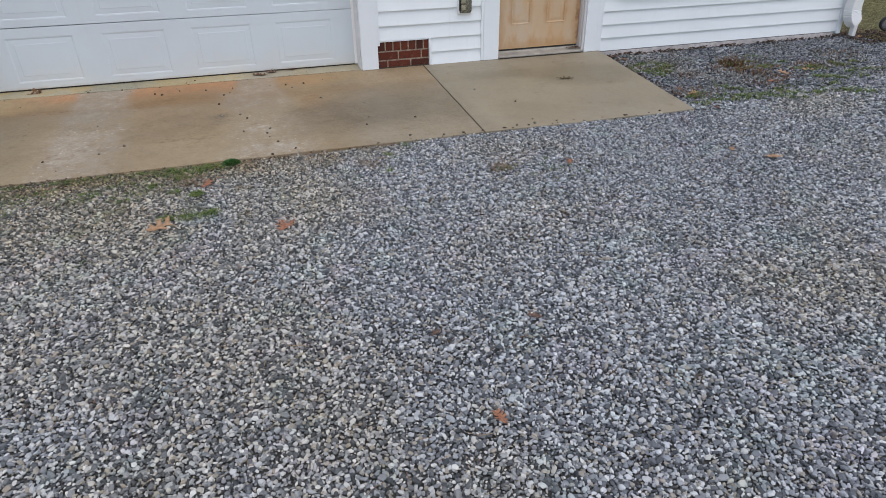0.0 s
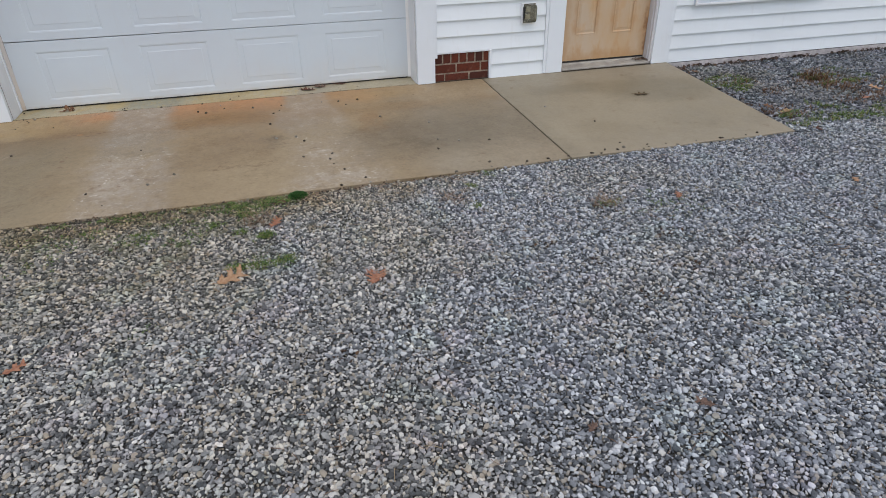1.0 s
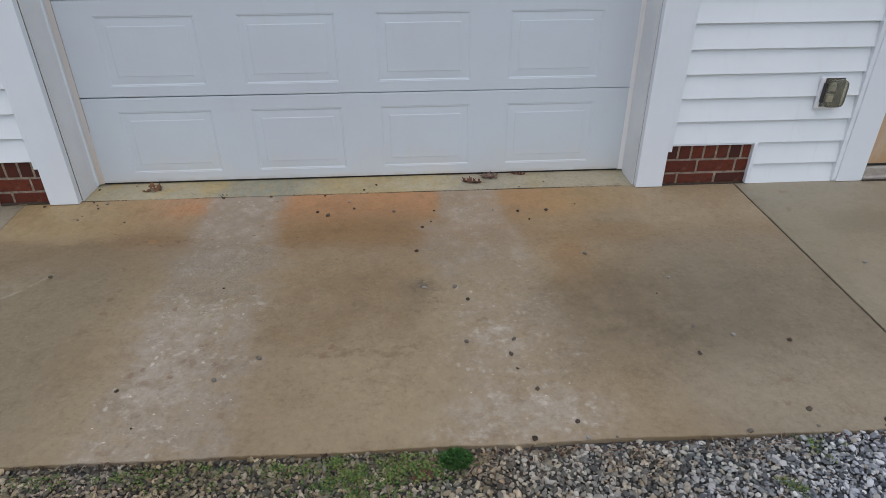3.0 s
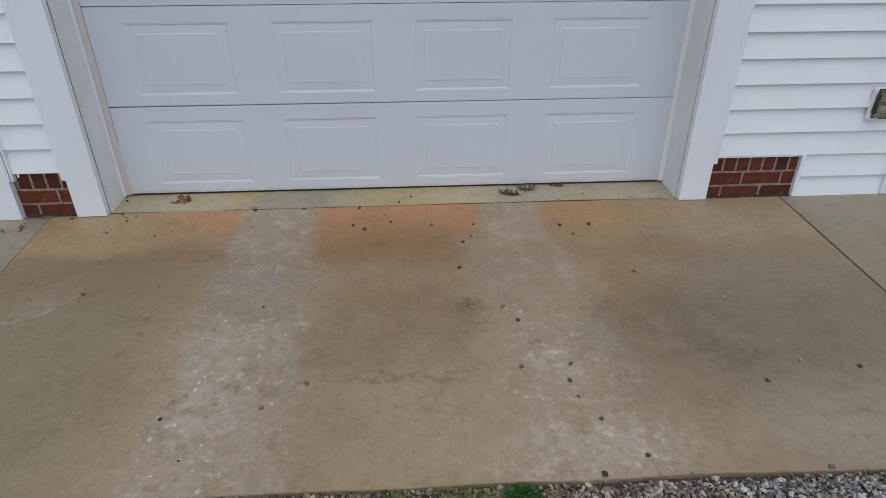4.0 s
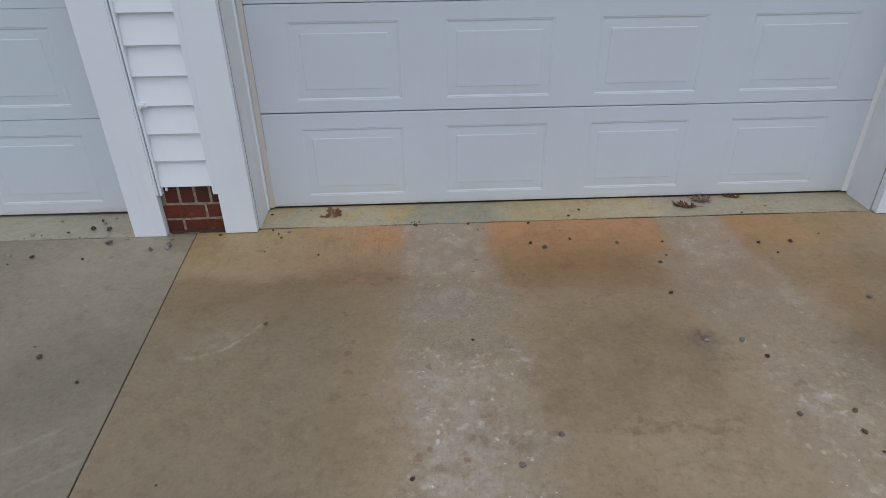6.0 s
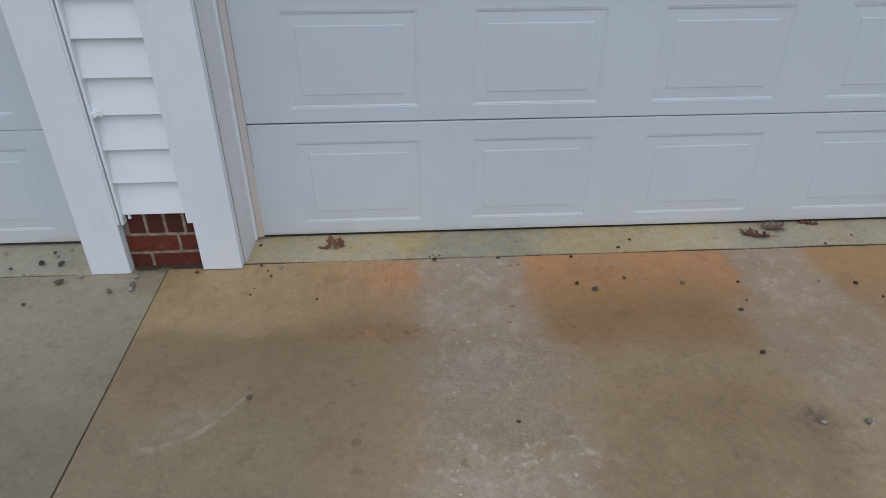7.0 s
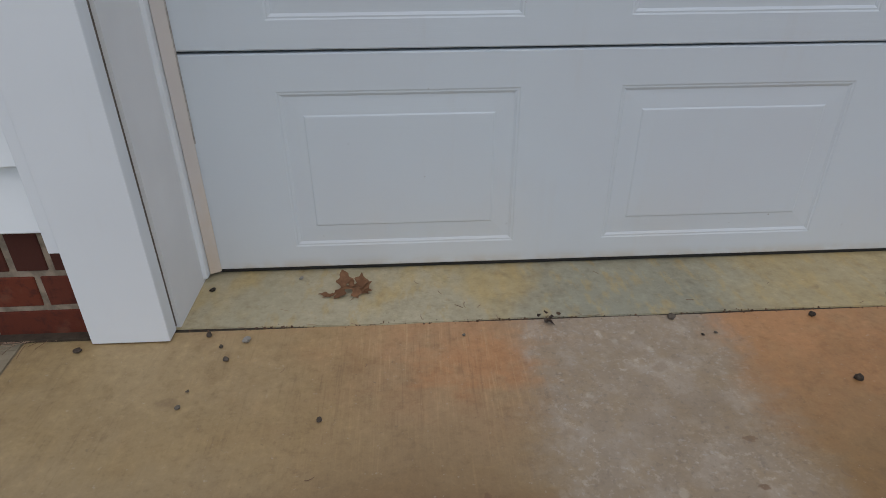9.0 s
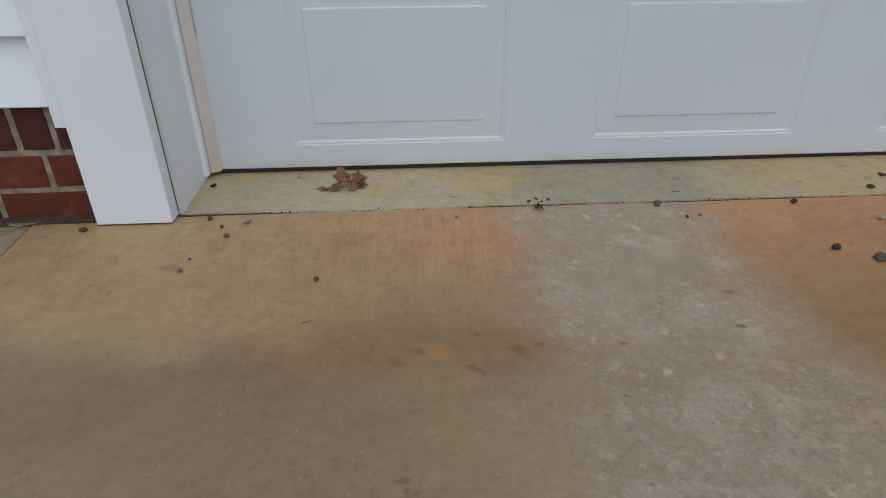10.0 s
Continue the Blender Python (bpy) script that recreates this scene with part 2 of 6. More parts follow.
def concrete(name, kind):
    n = Nodes(name, 0.62, spec=0.75)
    x0, y0, z0 = n.xyz()
    wob = n.math("SUBTRACT", n.noise(2.6, 4, 0.6), 0.5)
    wob2 = n.math("SUBTRACT", n.noise(9.0, 4, 0.6, n.stretch(1, 1.7, 1)), 0.5)
    fine = n.math("SUBTRACT", n.noise(45, 4, 0.65), 0.5)
    x = n.math("ADD", x0, n.math("ADD", n.math("MULTIPLY", wob, 0.26), n.math("MULTIPLY", wob2, 0.18)))
    y = n.math("ADD", y0, n.math("ADD", n.math("MULTIPLY", wob, -0.20), n.math("MULTIPLY", wob2, 0.16)))
    x = n.math("ADD", x, n.math("MULTIPLY", fine, 0.07))
    xs = n.math("ADD", x0, n.math("ADD", n.math("MULTIPLY", wob2, 0.11), n.math("MULTIPLY", fine, 0.07)))   # little wander: crisp edges
    mott = n.noise(1.7, 5, 0.6)
    cloud = n.noise(7.5, 5, 0.62)
    patch = n.noise(21, 5, 0.66)
    crumb = n.noise(52, 4, 0.66)

    def blob(cx, cy, rx, ry, u, v, soft=0.8):
        a = n.math("DIVIDE", n.math("SUBTRACT", u, cx), rx)
        b = n.math("DIVIDE", n.math("SUBTRACT", v, cy), ry)
        return n.step(n.math("ADD", n.math("MULTIPLY", a, a), n.math("MULTIPLY", b, b)), 1 + soft, 1 - soft)

    if kind == "middle":
        c = n.mix(n.step(mott, 0.36, 0.66), (0.264, 0.198, 0.113), (0.306, 0.244, 0.152))
        c = n.mix(n.mul(n.step(y, 4.95, 4.0), 0.30), c, (0.325, 0.266, 0.178))
        c = n.mix(n.mul(n.step(x, 0.50, 0.95), 0.85), c, (0.246, 0.216, 0.160))
        c = n.mix(n.mul(blob(1.08, 3.93, 0.42, 0.22, x, y), 0.6), c, (0.345, 0.298, 0.222))
        c = n.mix(n.mul(n.step(x, -1.15, -1.55), n.step(y, 5.00, 4.62), 0.80), c, (0.208, 0.174, 0.112))
        c = n.mix(n.mul(blob(0.76, 4.34, 0.48, 0.28, x, y), 0.55), c, (0.218, 0.182, 0.122))
        c = n.mix(n.mul(blob(0.70, 4.27, 0.20, 0.10, x, y), n.step(cloud, 0.36, 0.60), 0.55), c, (0.165, 0.130, 0.085))
        c = n.mix(n.mul(n.step(x, -1.50, -1.75), n.step(y, 4.92, 5.20), 0.80), c, (0.385, 0.330, 0.220))
        c = n.mix(n.mul(n.step(x, -1.15, -1.40), n.step(y, 4.96, 5.16), 0.45), c, (0.370, 0.290, 0.172))
        # brown run-off before the door, an olive pool between the tracks
        brown = n.mul(n.band(y, 4.87, 5.02, 0.06), n.step(n.noise(3.1, 3, 0.5), 0.36, 0.60))
        c = n.mix(n.mul(brown, 0.42), c, (0.222, 0.145, 0.068))
        c = n.mix(n.mul(blob(-1.36, 4.97, 0.20, 0.05, x, y), 0.42), c, (0.205, 0.125, 0.052))
        c = n.mix(n.mul(n.band(x, -1.62, -1.22, 0.10), n.band(y, 4.92, 5.10, 0.06), 0.45), c, (0.262, 0.172, 0.080))
        c = n.mix(n.mul(n.band(x, -0.80, -0.13, 0.05), n.band(y, 4.93, 5.16, 0.07), n.step(cloud, 0.30, 0.60, 0.55, 0.90)), c, (0.258, 0.163, 0.066))
        c = n.mix(n.mul(n.band(x, -0.78, -0.18, 0.06), n.band(y, 4.72, 4.88, 0.05), 0.55), c, (0.288, 0.236, 0.158))
        c = n.mix(n.mul(n.band(x, -0.75, -0.20, 0.08), n.band(y, 4.20, 4.66, 0.09), n.step(cloud, 0.30, 0.62, 0.22, 0.62)), c, (0.208, 0.146, 0.077))
        c = n.mix(n.mul(n.band(x, -0.28, -0.16, 0.04), n.band(y, 4.40, 4.62, 0.05), 0.40), c, (0.165, 0.128, 0.080))
        c = n.mix(n.mul(blob(0.64, 4.40, 0.26, 0.22, x, y, 0.7), n.step(cloud, 0.34, 0.58), 0.45), c, (0.195, 0.145, 0.082))
        c = n.mix(n.mul(n.band(x, 0.41, 0.55, 0.04), n.band(y, 4.45, 4.92, 0.10), n.step(cloud, 0.36, 0.60), 0.50), c, (0.258, 0.158, 0.068))
        c = n.mix(n.mul(blob(0.72, 4.95, 0.32, 0.07, x, y), 0.45), c, (0.240, 0.172, 0.085))
        c = n.mix(n.mul(blob(-1.36, 4.20, 0.10, 0.12, x, y), 0.45), c, (0.210, 0.155, 0.085))
        # rust-orange bands by the joint, ochre beyond the second track
        soft_y = n.step(y, 5.02, 5.24)
        vary = n.step(n.math("MULTIPLY_ADD", patch, 0.5, n.math("MULTIPLY", cloud, 0.5)), 0.34, 0.62, 0.50, 0.90)
        o1 = n.mul(n.band(x, -1.92, -1.15, 0.14), n.step(x, -1.95, -1.50, 0.25, 0.92))
        o2 = n.band(xs, -0.85, -0.06, 0.04)
        c = n.mix(n.mul(o1, n.step(y, 4.98, 5.30), vary), c, (0.405, 0.232, 0.120))
        c = n.mix(n.mul(o2, soft_y, vary), c, (0.400, 0.220, 0.096))
        c = n.mix(n.mul(n.math("MAXIMUM", o1, o2), n.step(y, 5.20, 5.38), n.step(cloud, 0.35, 0.60, 0.14, 0.52)), c, (0.470, 0.258, 0.130))
        c = n.mix(n.mul(n.band(x, 0.25, 0.62, 0.10), n.step(y, 5.00, 5.26), 0.70), c, (0.380, 0.232, 0.100))
        c = n.mix(n.mul(n.step(x, 0.75, 1.00), n.step(y, 4.80, 5.10), 0.75), c, (0.330, 0.280, 0.200))
        c = n.mix(n.mul(n.band(x, 0.45, 0.95, 0.16), n.step(y, 5.05, 5.28), 0.60), c, (0.352, 0.258, 0.128))
        # pale wheel tracks: clean pinkish grey near the door, speckled further out
        top = n.step(y0, 4.52, 4.76)
        t1a = n.mul(n.band(xs, -1.195, -0.835, 0.065), n.step(y0, 4.95, 5.05, 0.80, 1.0))
        t1b = n.mul(n.band(x, -1.215, -0.78, 0.09), n.step(y0, 5.00, 4.88))
        t1c = n.mul(n.band(x, -1.20, -0.76, 0.08), n.step(y0, 4.72, 4.55))
        t1 = n.math("MAXIMUM", n.math("MAXIMUM", t1a, n.mul(t1b, top)), t1c)
        t2a = n.mul(n.band(xs, -0.05, 0.25, 0.04), n.step(y0, 4.96, 5.08), 0.85)
        t2b = n.mul(n.band(n.math("ADD", x, n.math("MULTIPLY", y0, 0.16)), 0.63, 1.08, 0.07), n.step(y0, 5.14, 5.02), n.step(y0, 4.30, 4.70, 0.45, 0.62))
        t2c = n.mul(n.band(x, -0.10, 0.34, 0.10), n.step(y0, 4.62, 4.40), 0.60)
        t2 = n.math("MAXIMUM", n.math("MAXIMUM", t2a, t2b), t2c)
        wash = n.math("MAXIMUM", n.mul(blob(0.13, 3.86, 0.30, 0.10, x, y), 0.8), n.math("MAXIMUM", n.mul(blob(0.10, 4.22, 0.10, 0.09, x, y), 0.9), n.mul(blob(-1.03, 4.20, 0.12, 0.30, x, y), 0.7)))
        track = n.math("MINIMUM", n.math("MAXIMUM", t1, t2), 1.0)
        speck = n.step(n.noise(11, 6, 0.75), 0.36, 0.62)
        amount = n.math("ADD", n.mul(top, n.step(n.math("MULTIPLY_ADD", patch, 0.55, n.math("MULTIPLY", cloud, 0.45)), 0.36, 0.62, 0.44, 0.90)), n.mul(n.math("SUBTRACT", 1.0, top), n.math("MULTIPLY_ADD", speck, 0.46, 0.20)))
        c = n.mix(n.mul(track, amount), c, (0.326, 0.290, 0.252))
        c = n.mix(n.mul(wash, n.step(n.noise(14, 5, 0.7), 0.38, 0.60), 0.55), c, (0.44, 0.41, 0.375))
        c = n.mix(n.mul(track, top, n.step(n.noise(13, 6, 0.74), 0.48, 0.66), 0.70), c, (0.475, 0.450, 0.425))
        c = n.mix(n.mul(track, top, n.step(n.noise(70, 4, 0.7), 0.54, 0.64), n.step(n.noise(9, 4, 0.65), 0.42, 0.60), 0.55), c, (0.50, 0.475, 0.45))
        # white chips and flecks in the tracks
        low = n.step(y0, 4.80, 4.45, 0.45, 1.0)
        flecks = n.mul(n.math("MINIMUM", n.math("ADD", n.math("MULTIPLY_ADD", track, 0.8, 0.05), wash), 1.0), n.step(n.noise(24, 5, 0.66, n.stretch(1, 1.25, 1)), 0.525, 0.660), n.step(n.noise(5, 4, 0.6), 0.38, 0.58), low)
        c = n.mix(n.mul(flecks, 0.45), c, (0.58, 0.55, 0.51))
        chips = n.mul(n.step(n.noise(62, 2, 0.5, n.stretch(1, 1.5, 1)), 0.715, 0.75), n.step(n.noise(3.4, 3), 0.44, 0.56), n.step(y0, 4.65, 4.45, 0.0, 1.0), n.step(n.math("MAXIMUM", track, wash), 0.15, 0.5))
        c = n.mix(n.mul(chips, 0.75), c, (0.78, 0.77, 0.75))
        pits = n.mul(n.step(n.noise(78, 2, 0.5, n.stretch(1.3, 1, 1)), 0.70, 0.735), track, n.step(y0, 5.10, 4.85), n.step(n.noise(4.1, 3), 0.40, 0.58))
        c = n.mix(n.mul(pits, 0.62), c, (0.115, 0.085, 0.058))
        ragged = n.math("MULTIPLY", n.math("SUBTRACT", n.noise(60, 3, 0.6), 0.5), 0.46)
        d, r = n.cells(15, n.stretch(0.8, 1.3, 1))
        dabs = n.mul(n.step(n.math("ADD", d, ragged), 0.30, 0.16), n.step(r, 0.70, 0.74), n.step(y0, 4.78, 4.58), n.math("MULTIPLY_ADD", track, 0.8, 0.2), n.step(n.noise(2.7, 3), 0.40, 0.56))
        c = n.mix(n.mul(dabs, 0.50), c, (0.195, 0.122, 0.070))
        d, r = n.cells(30, n.stretch(1.2, 0.8, 1))
        flakes = n.mul(n.step(n.math("ADD", d, ragged), 0.30, 0.14), n.step(r, 0.58, 0.62), n.math("MAXIMUM", track, wash), n.step(n.noise(8.5, 4, 0.7), 0.47, 0.60), n.step(y0, 4.80, 4.55, 0.60, 1.0))
        c = n.mix(n.mul(flakes, 0.58), c, (0.64, 0.63, 0.61))
        worn_zone = n.mul(track, n.band(y0, 4.50, 4.94, 0.10))
        c = n.mix(n.mul(worn_zone, 0.8), c, n.mix(1.0, c, (0.86, 0.87, 0.84), "MULTIPLY"))
        c = n.mix(n.mul(worn_zone, n.step(n.noise(105, 4, 0.7), 0.52, 0.66), 0.40), c, (0.130, 0.110, 0.082))
        # pale scuff loop: two slanted streaks
        u = n.math("ADD", x0, 1.8)
        wy = n.math("ADD", y0, n.math("MULTIPLY", wob2, 0.04))
        curve = n.math("ADD", n.math("MULTIPLY", u, 0.829), n.math("MULTIPLY", n.math("MULTIPLY", u, u), 3.71))
        sv = n.math("SUBTRACT", wy, curve)
        streak1 = n.mul(n.band(sv, 4.588, 4.604, 0.012), n.band(x0, -1.93, -1.685, 0.035))
        v = n.math("SUBTRACT", wy, n.math("MULTIPLY", n.math("ADD", x0, 1.86), 0.95))
        streak2 = n.mul(n.band(v, 4.768, 4.784, 0.012), n.band(x0, -1.90, -1.80, 0.03))
        haze = n.mul(n.step(sv, 4.60, 4.63), n.step(v, 4.79, 4.76), n.band(x0, -1.90, -1.70, 0.05), 0.30)
        ring = n.math("MAXIMUM", haze, n.math("MAXIMUM", streak1, n.mul(streak2, 0.75)))
        c = n.mix(n.mul(ring, n.step(n.noise(24, 4, 0.7), 0.32, 0.62, 0.10, 0.52)), c, (0.47, 0.435, 0.38))
        # oil drip and brown drip marks
        oil = n.math("MAXIMUM", blob(-0.168, 4.575, 0.020, 0.042, xs, y0), n.mul(blob(-0.160, 4.565, 0.045, 0.085, x, y), 0.34))
        c = n.mix(n.mul(oil, n.step(n.noise(30, 4, 0.7), 0.28, 0.58), 0.75), c, (0.075, 0.062, 0.048))
        for sx, sy, sr, k in ((-1.420, 4.960, 0.013, 0.55), (-1.390, 4.985, 0.013, 0.55), (-1.318, 4.937, 0.016, 0.70), (-1.252, 4.972, 0.018, 0.70), (-1.222, 4.984, 0.010, 0.65), (-1.305, 5.012, 0.011, 0.7), (-1.103, 4.985, 0.011, 0.7), (-1.410, 4.770, 0.011, 0.75), (-0.917, 5.002, 0.011, 0.75), (-0.72, 4.985, 0.012, 0.6),
                              (-0.892, 5.093, 0.010, 0.6), (-1.379, 4.542, 0.020, 0.6), (-1.373, 4.464, 0.020, 0.55), (-1.364, 4.601, 0.018, 0.5), (-1.449, 4.692, 0.010, 0.5), (-1.404, 4.752, 0.009, 0.6), (-1.513, 4.626, 0.009, 0.5), (-1.642, 4.627, 0.012, 0.4), (-1.145, 4.110, 0.018, 0.5), (-1.115, 4.14, 0.013, 0.5), (-1.011, 4.091, 0.012, 0.5), (-0.956, 4.246, 0.013, 0.45), (-0.990, 4.177, 0.015, 0.4), (-0.883, 4.145, 0.014, 0.55), (-1.108, 4.47, 0.014, 0.5), (-0.522, 4.167, 0.016, 0.4), (-0.494, 4.212, 0.018, 0.45)):
            c = n.mix(n.mul(blob(sx, sy, sr * 0.75, sr * 0.65, n.math("ADD", x0, n.math("MULTIPLY", fine, 0.05)), n.math("ADD", y0, n.math("MULTIPLY", wob2, 0.06)), 0.7), k), c, (0.165, 0.092, 0.045))
        c = n.mix(n.mul(blob(-1.362, 4.982, 0.019, 0.016, x0, y0, 0.7), 0.8), c, (0.34, 0.185, 0.075))
        c = n.mix(n.mul(blob(-1.26, 5.27, 0.11, 0.07, x, y), n.step(patch, 0.34, 0.60, 0.35, 0.75)), c, (0.440, 0.225, 0.100))
        # broom streaks near the joint, and grey-green damp before the pier
        brush = n.math("ADD", n.math("MULTIPLY", n.noise(240, 3, 0.7, n.stretch(1, 0.018, 1)), 0.65), n.math("MULTIPLY", n.noise(75, 2, 0.6, n.stretch(1, 0.03, 1)), 0.35))
        c = n.mix(n.mul(n.step(brush, 0.50, 0.68), n.step(y, 4.95, 5.22), n.step(n.noise(5, 3), 0.35, 0.62, 0.30, 0.95), n.step(x, -1.05, -1.28, 0.08, 0.72)), c, (0.52, 0.360, 0.200))
        c = n.mix(n.mul(n.step(x, -1.32, -1.62), n.step(y, 4.95, 5.15), n.step(cloud, 0.30, 0.60, 0.35, 0.70)), c, (0.335, 0.252, 0.122))
        c = n.mix(n.mul(n.step(brush, 0.46, 0.36), n.step(y, 4.95, 5.22), n.step(x, -1.10, -1.30, 0.03, 0.26)), c, (0.17, 0.11, 0.06))
        c = n.mix(n.mul(blob(-1.82, 5.28, 0.24, 0.12, x, y), 0.45), c, (0.36, 0.285, 0.165))
        # ragged lower rim of the dark pool
        c = n.mix(n.mul(n.band(y, 4.17, 4.205, 0.018), n.band(x, -0.62, -0.22, 0.06), n.step(patch, 0.42, 0.58), 0.45), c, (0.150, 0.095, 0.045))
        c = n.mix(n.mul(n.step(y, 4.4, 5.0), n.step(x, -1.4, -0.6)), c, n.mix(1.0, c, (1.02, 0.955, 0.88), "MULTIPLY"))
        c = n.mix(n.mul(n.step(x, 0.25, 0.80), n.step(y, 5.10, 4.80), 0.9), c, n.mix(1.0, c, (0.895, 0.890, 0.885), "MULTIPLY"))
        c = n.mix(n.mul(n.step(x, 0.10, 0.45), n.step(y, 3.85, 4.10), n.step(y, 4.80, 4.50), n.step(cloud, 0.32, 0.60, 0.5, 1.0)), c, n.mix(1.0, c, (0.83, 0.82, 0.80), "MULTIPLY"))
        c = n.mix(n.mul(blob(-1.78, 4.86, 0.34, 0.16, x, y), 0.55), c, (0.205, 0.158, 0.088))
        c = n.mix(n.mul(n.step(y, 4.50, 4.90), n.step(y, 5.36, 5.16), n.step(x, -0.05, -0.30)), c, n.mix(1.0, c, (0.925, 0.905, 0.875), "MULTIPLY"))
        c = n.mix(1.0, c, (1.060, 0.982, 0.872), "MULTIPLY")
    elif kind == "right":
        c = n.mix(n.step(mott, 0.36, 0.66), (0.284, 0.235, 0.156), (0.336, 0.281, 0.192))
        c = n.mix(n.mul(blob(2.75, 4.75, 0.42, 0.28, x, y), 0.60), c, (0.205, 0.172, 0.110))
        c = n.mix(n.mul(blob(2.05, 4.95, 0.30, 0.14, x, y), 0.50), c, (0.205, 0.172, 0.114))
        c = n.mix(n.mul(n.step(n.noise(2.4, 4, 0.6), 0.54, 0.72), 0.45), c, (0.200, 0.167, 0.114))
        c = n.mix(n.mul(n.step(y, 4.15, 3.75), 0.45), c, (0.345, 0.288, 0.205))
        c = n.mix(n.mul(n.step(y, 4.95, 5.25), 0.55), c, (0.330, 0.286, 0.212))
        c = n.mix(n.mul(n.step(x, 1.62, 1.50), 0.35), c, (0.215, 0.178, 0.120))
        c = n.mix(1.0, c, (0.94, 0.935, 0.915), "MULTIPLY")
    elif kind == "left":
        c = n.mix(n.step(mott, 0.36, 0.66), (0.205, 0.172, 0.112), (0.265, 0.224, 0.150))
        c = n.mix(n.mul(n.step(n.noise(3.4, 4, 0.6), 0.58, 0.74), 0.30), c, (0.38, 0.35, 0.285))
        c = n.mix(n.mul(n.step(y, 4.70, 5.25), n.step(x, -3.1, -2.5), 0.85), c, (0.322, 0.276, 0.192))
        for sx, sy in ((-2.255, 4.22), (-2.14, 4.11)):
            v = n.math("SUBTRACT", y0, n.math("MULTIPLY", n.math("SUBTRACT", x0, sx), 0.68))
            c = n.mix(n.mul(n.band(v, sy - 0.006, sy + 0.006, 0.014), n.band(x0, sx - 0.07, sx + 0.07, 0.03), 0.30), c, (0.42, 0.40, 0.34))
    else:
        c = n.mix(n.step(mott, 0.40, 0.62), (0.40, 0.355, 0.245), (0.445, 0.392, 0.272))
        c = n.mix(n.mul(n.band(x, -1.20, -0.72, 0.14), 0.75), c, (0.255, 0.258, 0.205))
        c = n.mix(n.mul(n.band(x, -1.80, -1.66, 0.06), 0.45), c, (0.34, 0.315, 0.22))
        c = n.mix(n.mul(n.band(x, -1.62, -1.30, 0.10), 0.45), c, (0.45, 0.405, 0.292))
        c = n.mix(n.mul(n.band(x, -0.72, -0.05, 0.14), n.step(n.noise(7, 4, 0.6), 0.36, 0.58), 0.50), c, (0.455, 0.345, 0.155))
        c = n.mix(n.mul(n.step(n.noise(3.2, 3, 0.5, n.stretch(1, 0.25, 1)), 0.54, 0.68), 0.5), c, (0.275, 0.270, 0.205))
        c = n.mix(n.mul(n.step(n.noise(5.2, 4, 0.6, n.stretch(1, 0.5, 1)), 0.54, 0.68), 0.62), c, (0.46, 0.335, 0.13))
        c = n.mix(n.mul(n.step(n.noise(16, 4, 0.65), 0.52, 0.70), 0.35), c, (0.28, 0.245, 0.15))
        c = n.mix(n.mul(n.band(x, -0.72, -0.30, 0.12), 0.55), c, (0.370, 0.290, 0.145))
        c = n.mix(n.mul(n.step(x, -0.10, 0.10), 0.60), c, (0.375, 0.335, 0.250))
        c = n.mix(n.mul(n.band(x, 0.02, 0.32, 0.07), 0.55), c, (0.325, 0.295, 0.240))
        c = n.mix(n.mul(n.step(x, -2.2, -2.5), 0.75), c, (0.330, 0.318, 0.262))
        c = n.mix(n.mul(n.step(n.noise(34, 4, 0.65, n.stretch(1, 0.35, 1)), 0.50, 0.66), n.band(x, -1.75, 0.2, 0.2), 0.58), c, (0.44, 0.325, 0.145))
        c = n.mix(1.0, c, (1.05, 1.03, 0.97), "MULTIPLY")
    even = 0.55 if kind == "right" else 1.0
    c = n.mix(n.mul(n.step(n.noise(6.5, 6, 0.72), 0.47, 0.70), 0.36 * even), c, n.mix(1.0, c, (0.66, 0.61, 0.54), "MULTIPLY"))
    c = n.mix(n.mul(n.step(patch, 0.50, 0.70), 0.30 * even), c, n.mix(1.0, c, (0.70, 0.64, 0.56), "MULTIPLY"))
    c = n.mix(n.mul(n.step(patch, 0.48, 0.34), 0.26 * even), c, n.mix(1.0, c, (1.24, 1.25, 1.27), "MULTIPLY"))
    c = n.mix(n.mul(n.step(crumb, 0.50, 0.70), 0.36 * even), c, n.mix(1.0, c, (0.68, 0.64, 0.58), "MULTIPLY"))
    c = n.mix(n.mul(n.step(crumb, 0.46, 0.32), 0.30 * even), c, n.mix(1.0, c, (1.28, 1.28, 1.28), "MULTIPLY"))
    sand = n.noise(95, 4, 0.65)
    worn = n.step(n.noise(3.3, 4, 0.6), 0.36, 0.60, 0.30, 1.0)
    c = n.mix(n.mul(n.step(sand, 0.52, 0.66), worn, 0.24), c, n.mix(1.0, c, (0.66, 0.62, 0.56), "MULTIPLY"))
    c = n.mix(n.mul(n.step(sand, 0.46, 0.34), worn, 0.24), c, n.mix(1.0, c, (1.32, 1.32, 1.32), "MULTIPLY"))
    if kind == "middle":
        c = n.mix(n.mul(track, n.step(sand, 0.56, 0.68), 0.24), c, (0.150, 0.125, 0.100))
        c = n.mix(n.mul(track, n.step(n.noise(120, 3, 0.6), 0.60, 0.70), 0.22), c, (0.58, 0.56, 0.53))
    # rusty drip marks, pores and grain
    spots = n.step(n.noise(13, 2, 0.5), 0.675, 0.72)
    c = n.mix(n.mul(spots, n.step(n.noise(2.1, 2), 0.42, 0.60), 0.42), c, (0.19, 0.115, 0.055))
    c = n.mix(n.step(n.noise(150, 2, 0.5), 0.66, 0.78, 0.0, 0.26), c, (0.12, 0.095, 0.065))
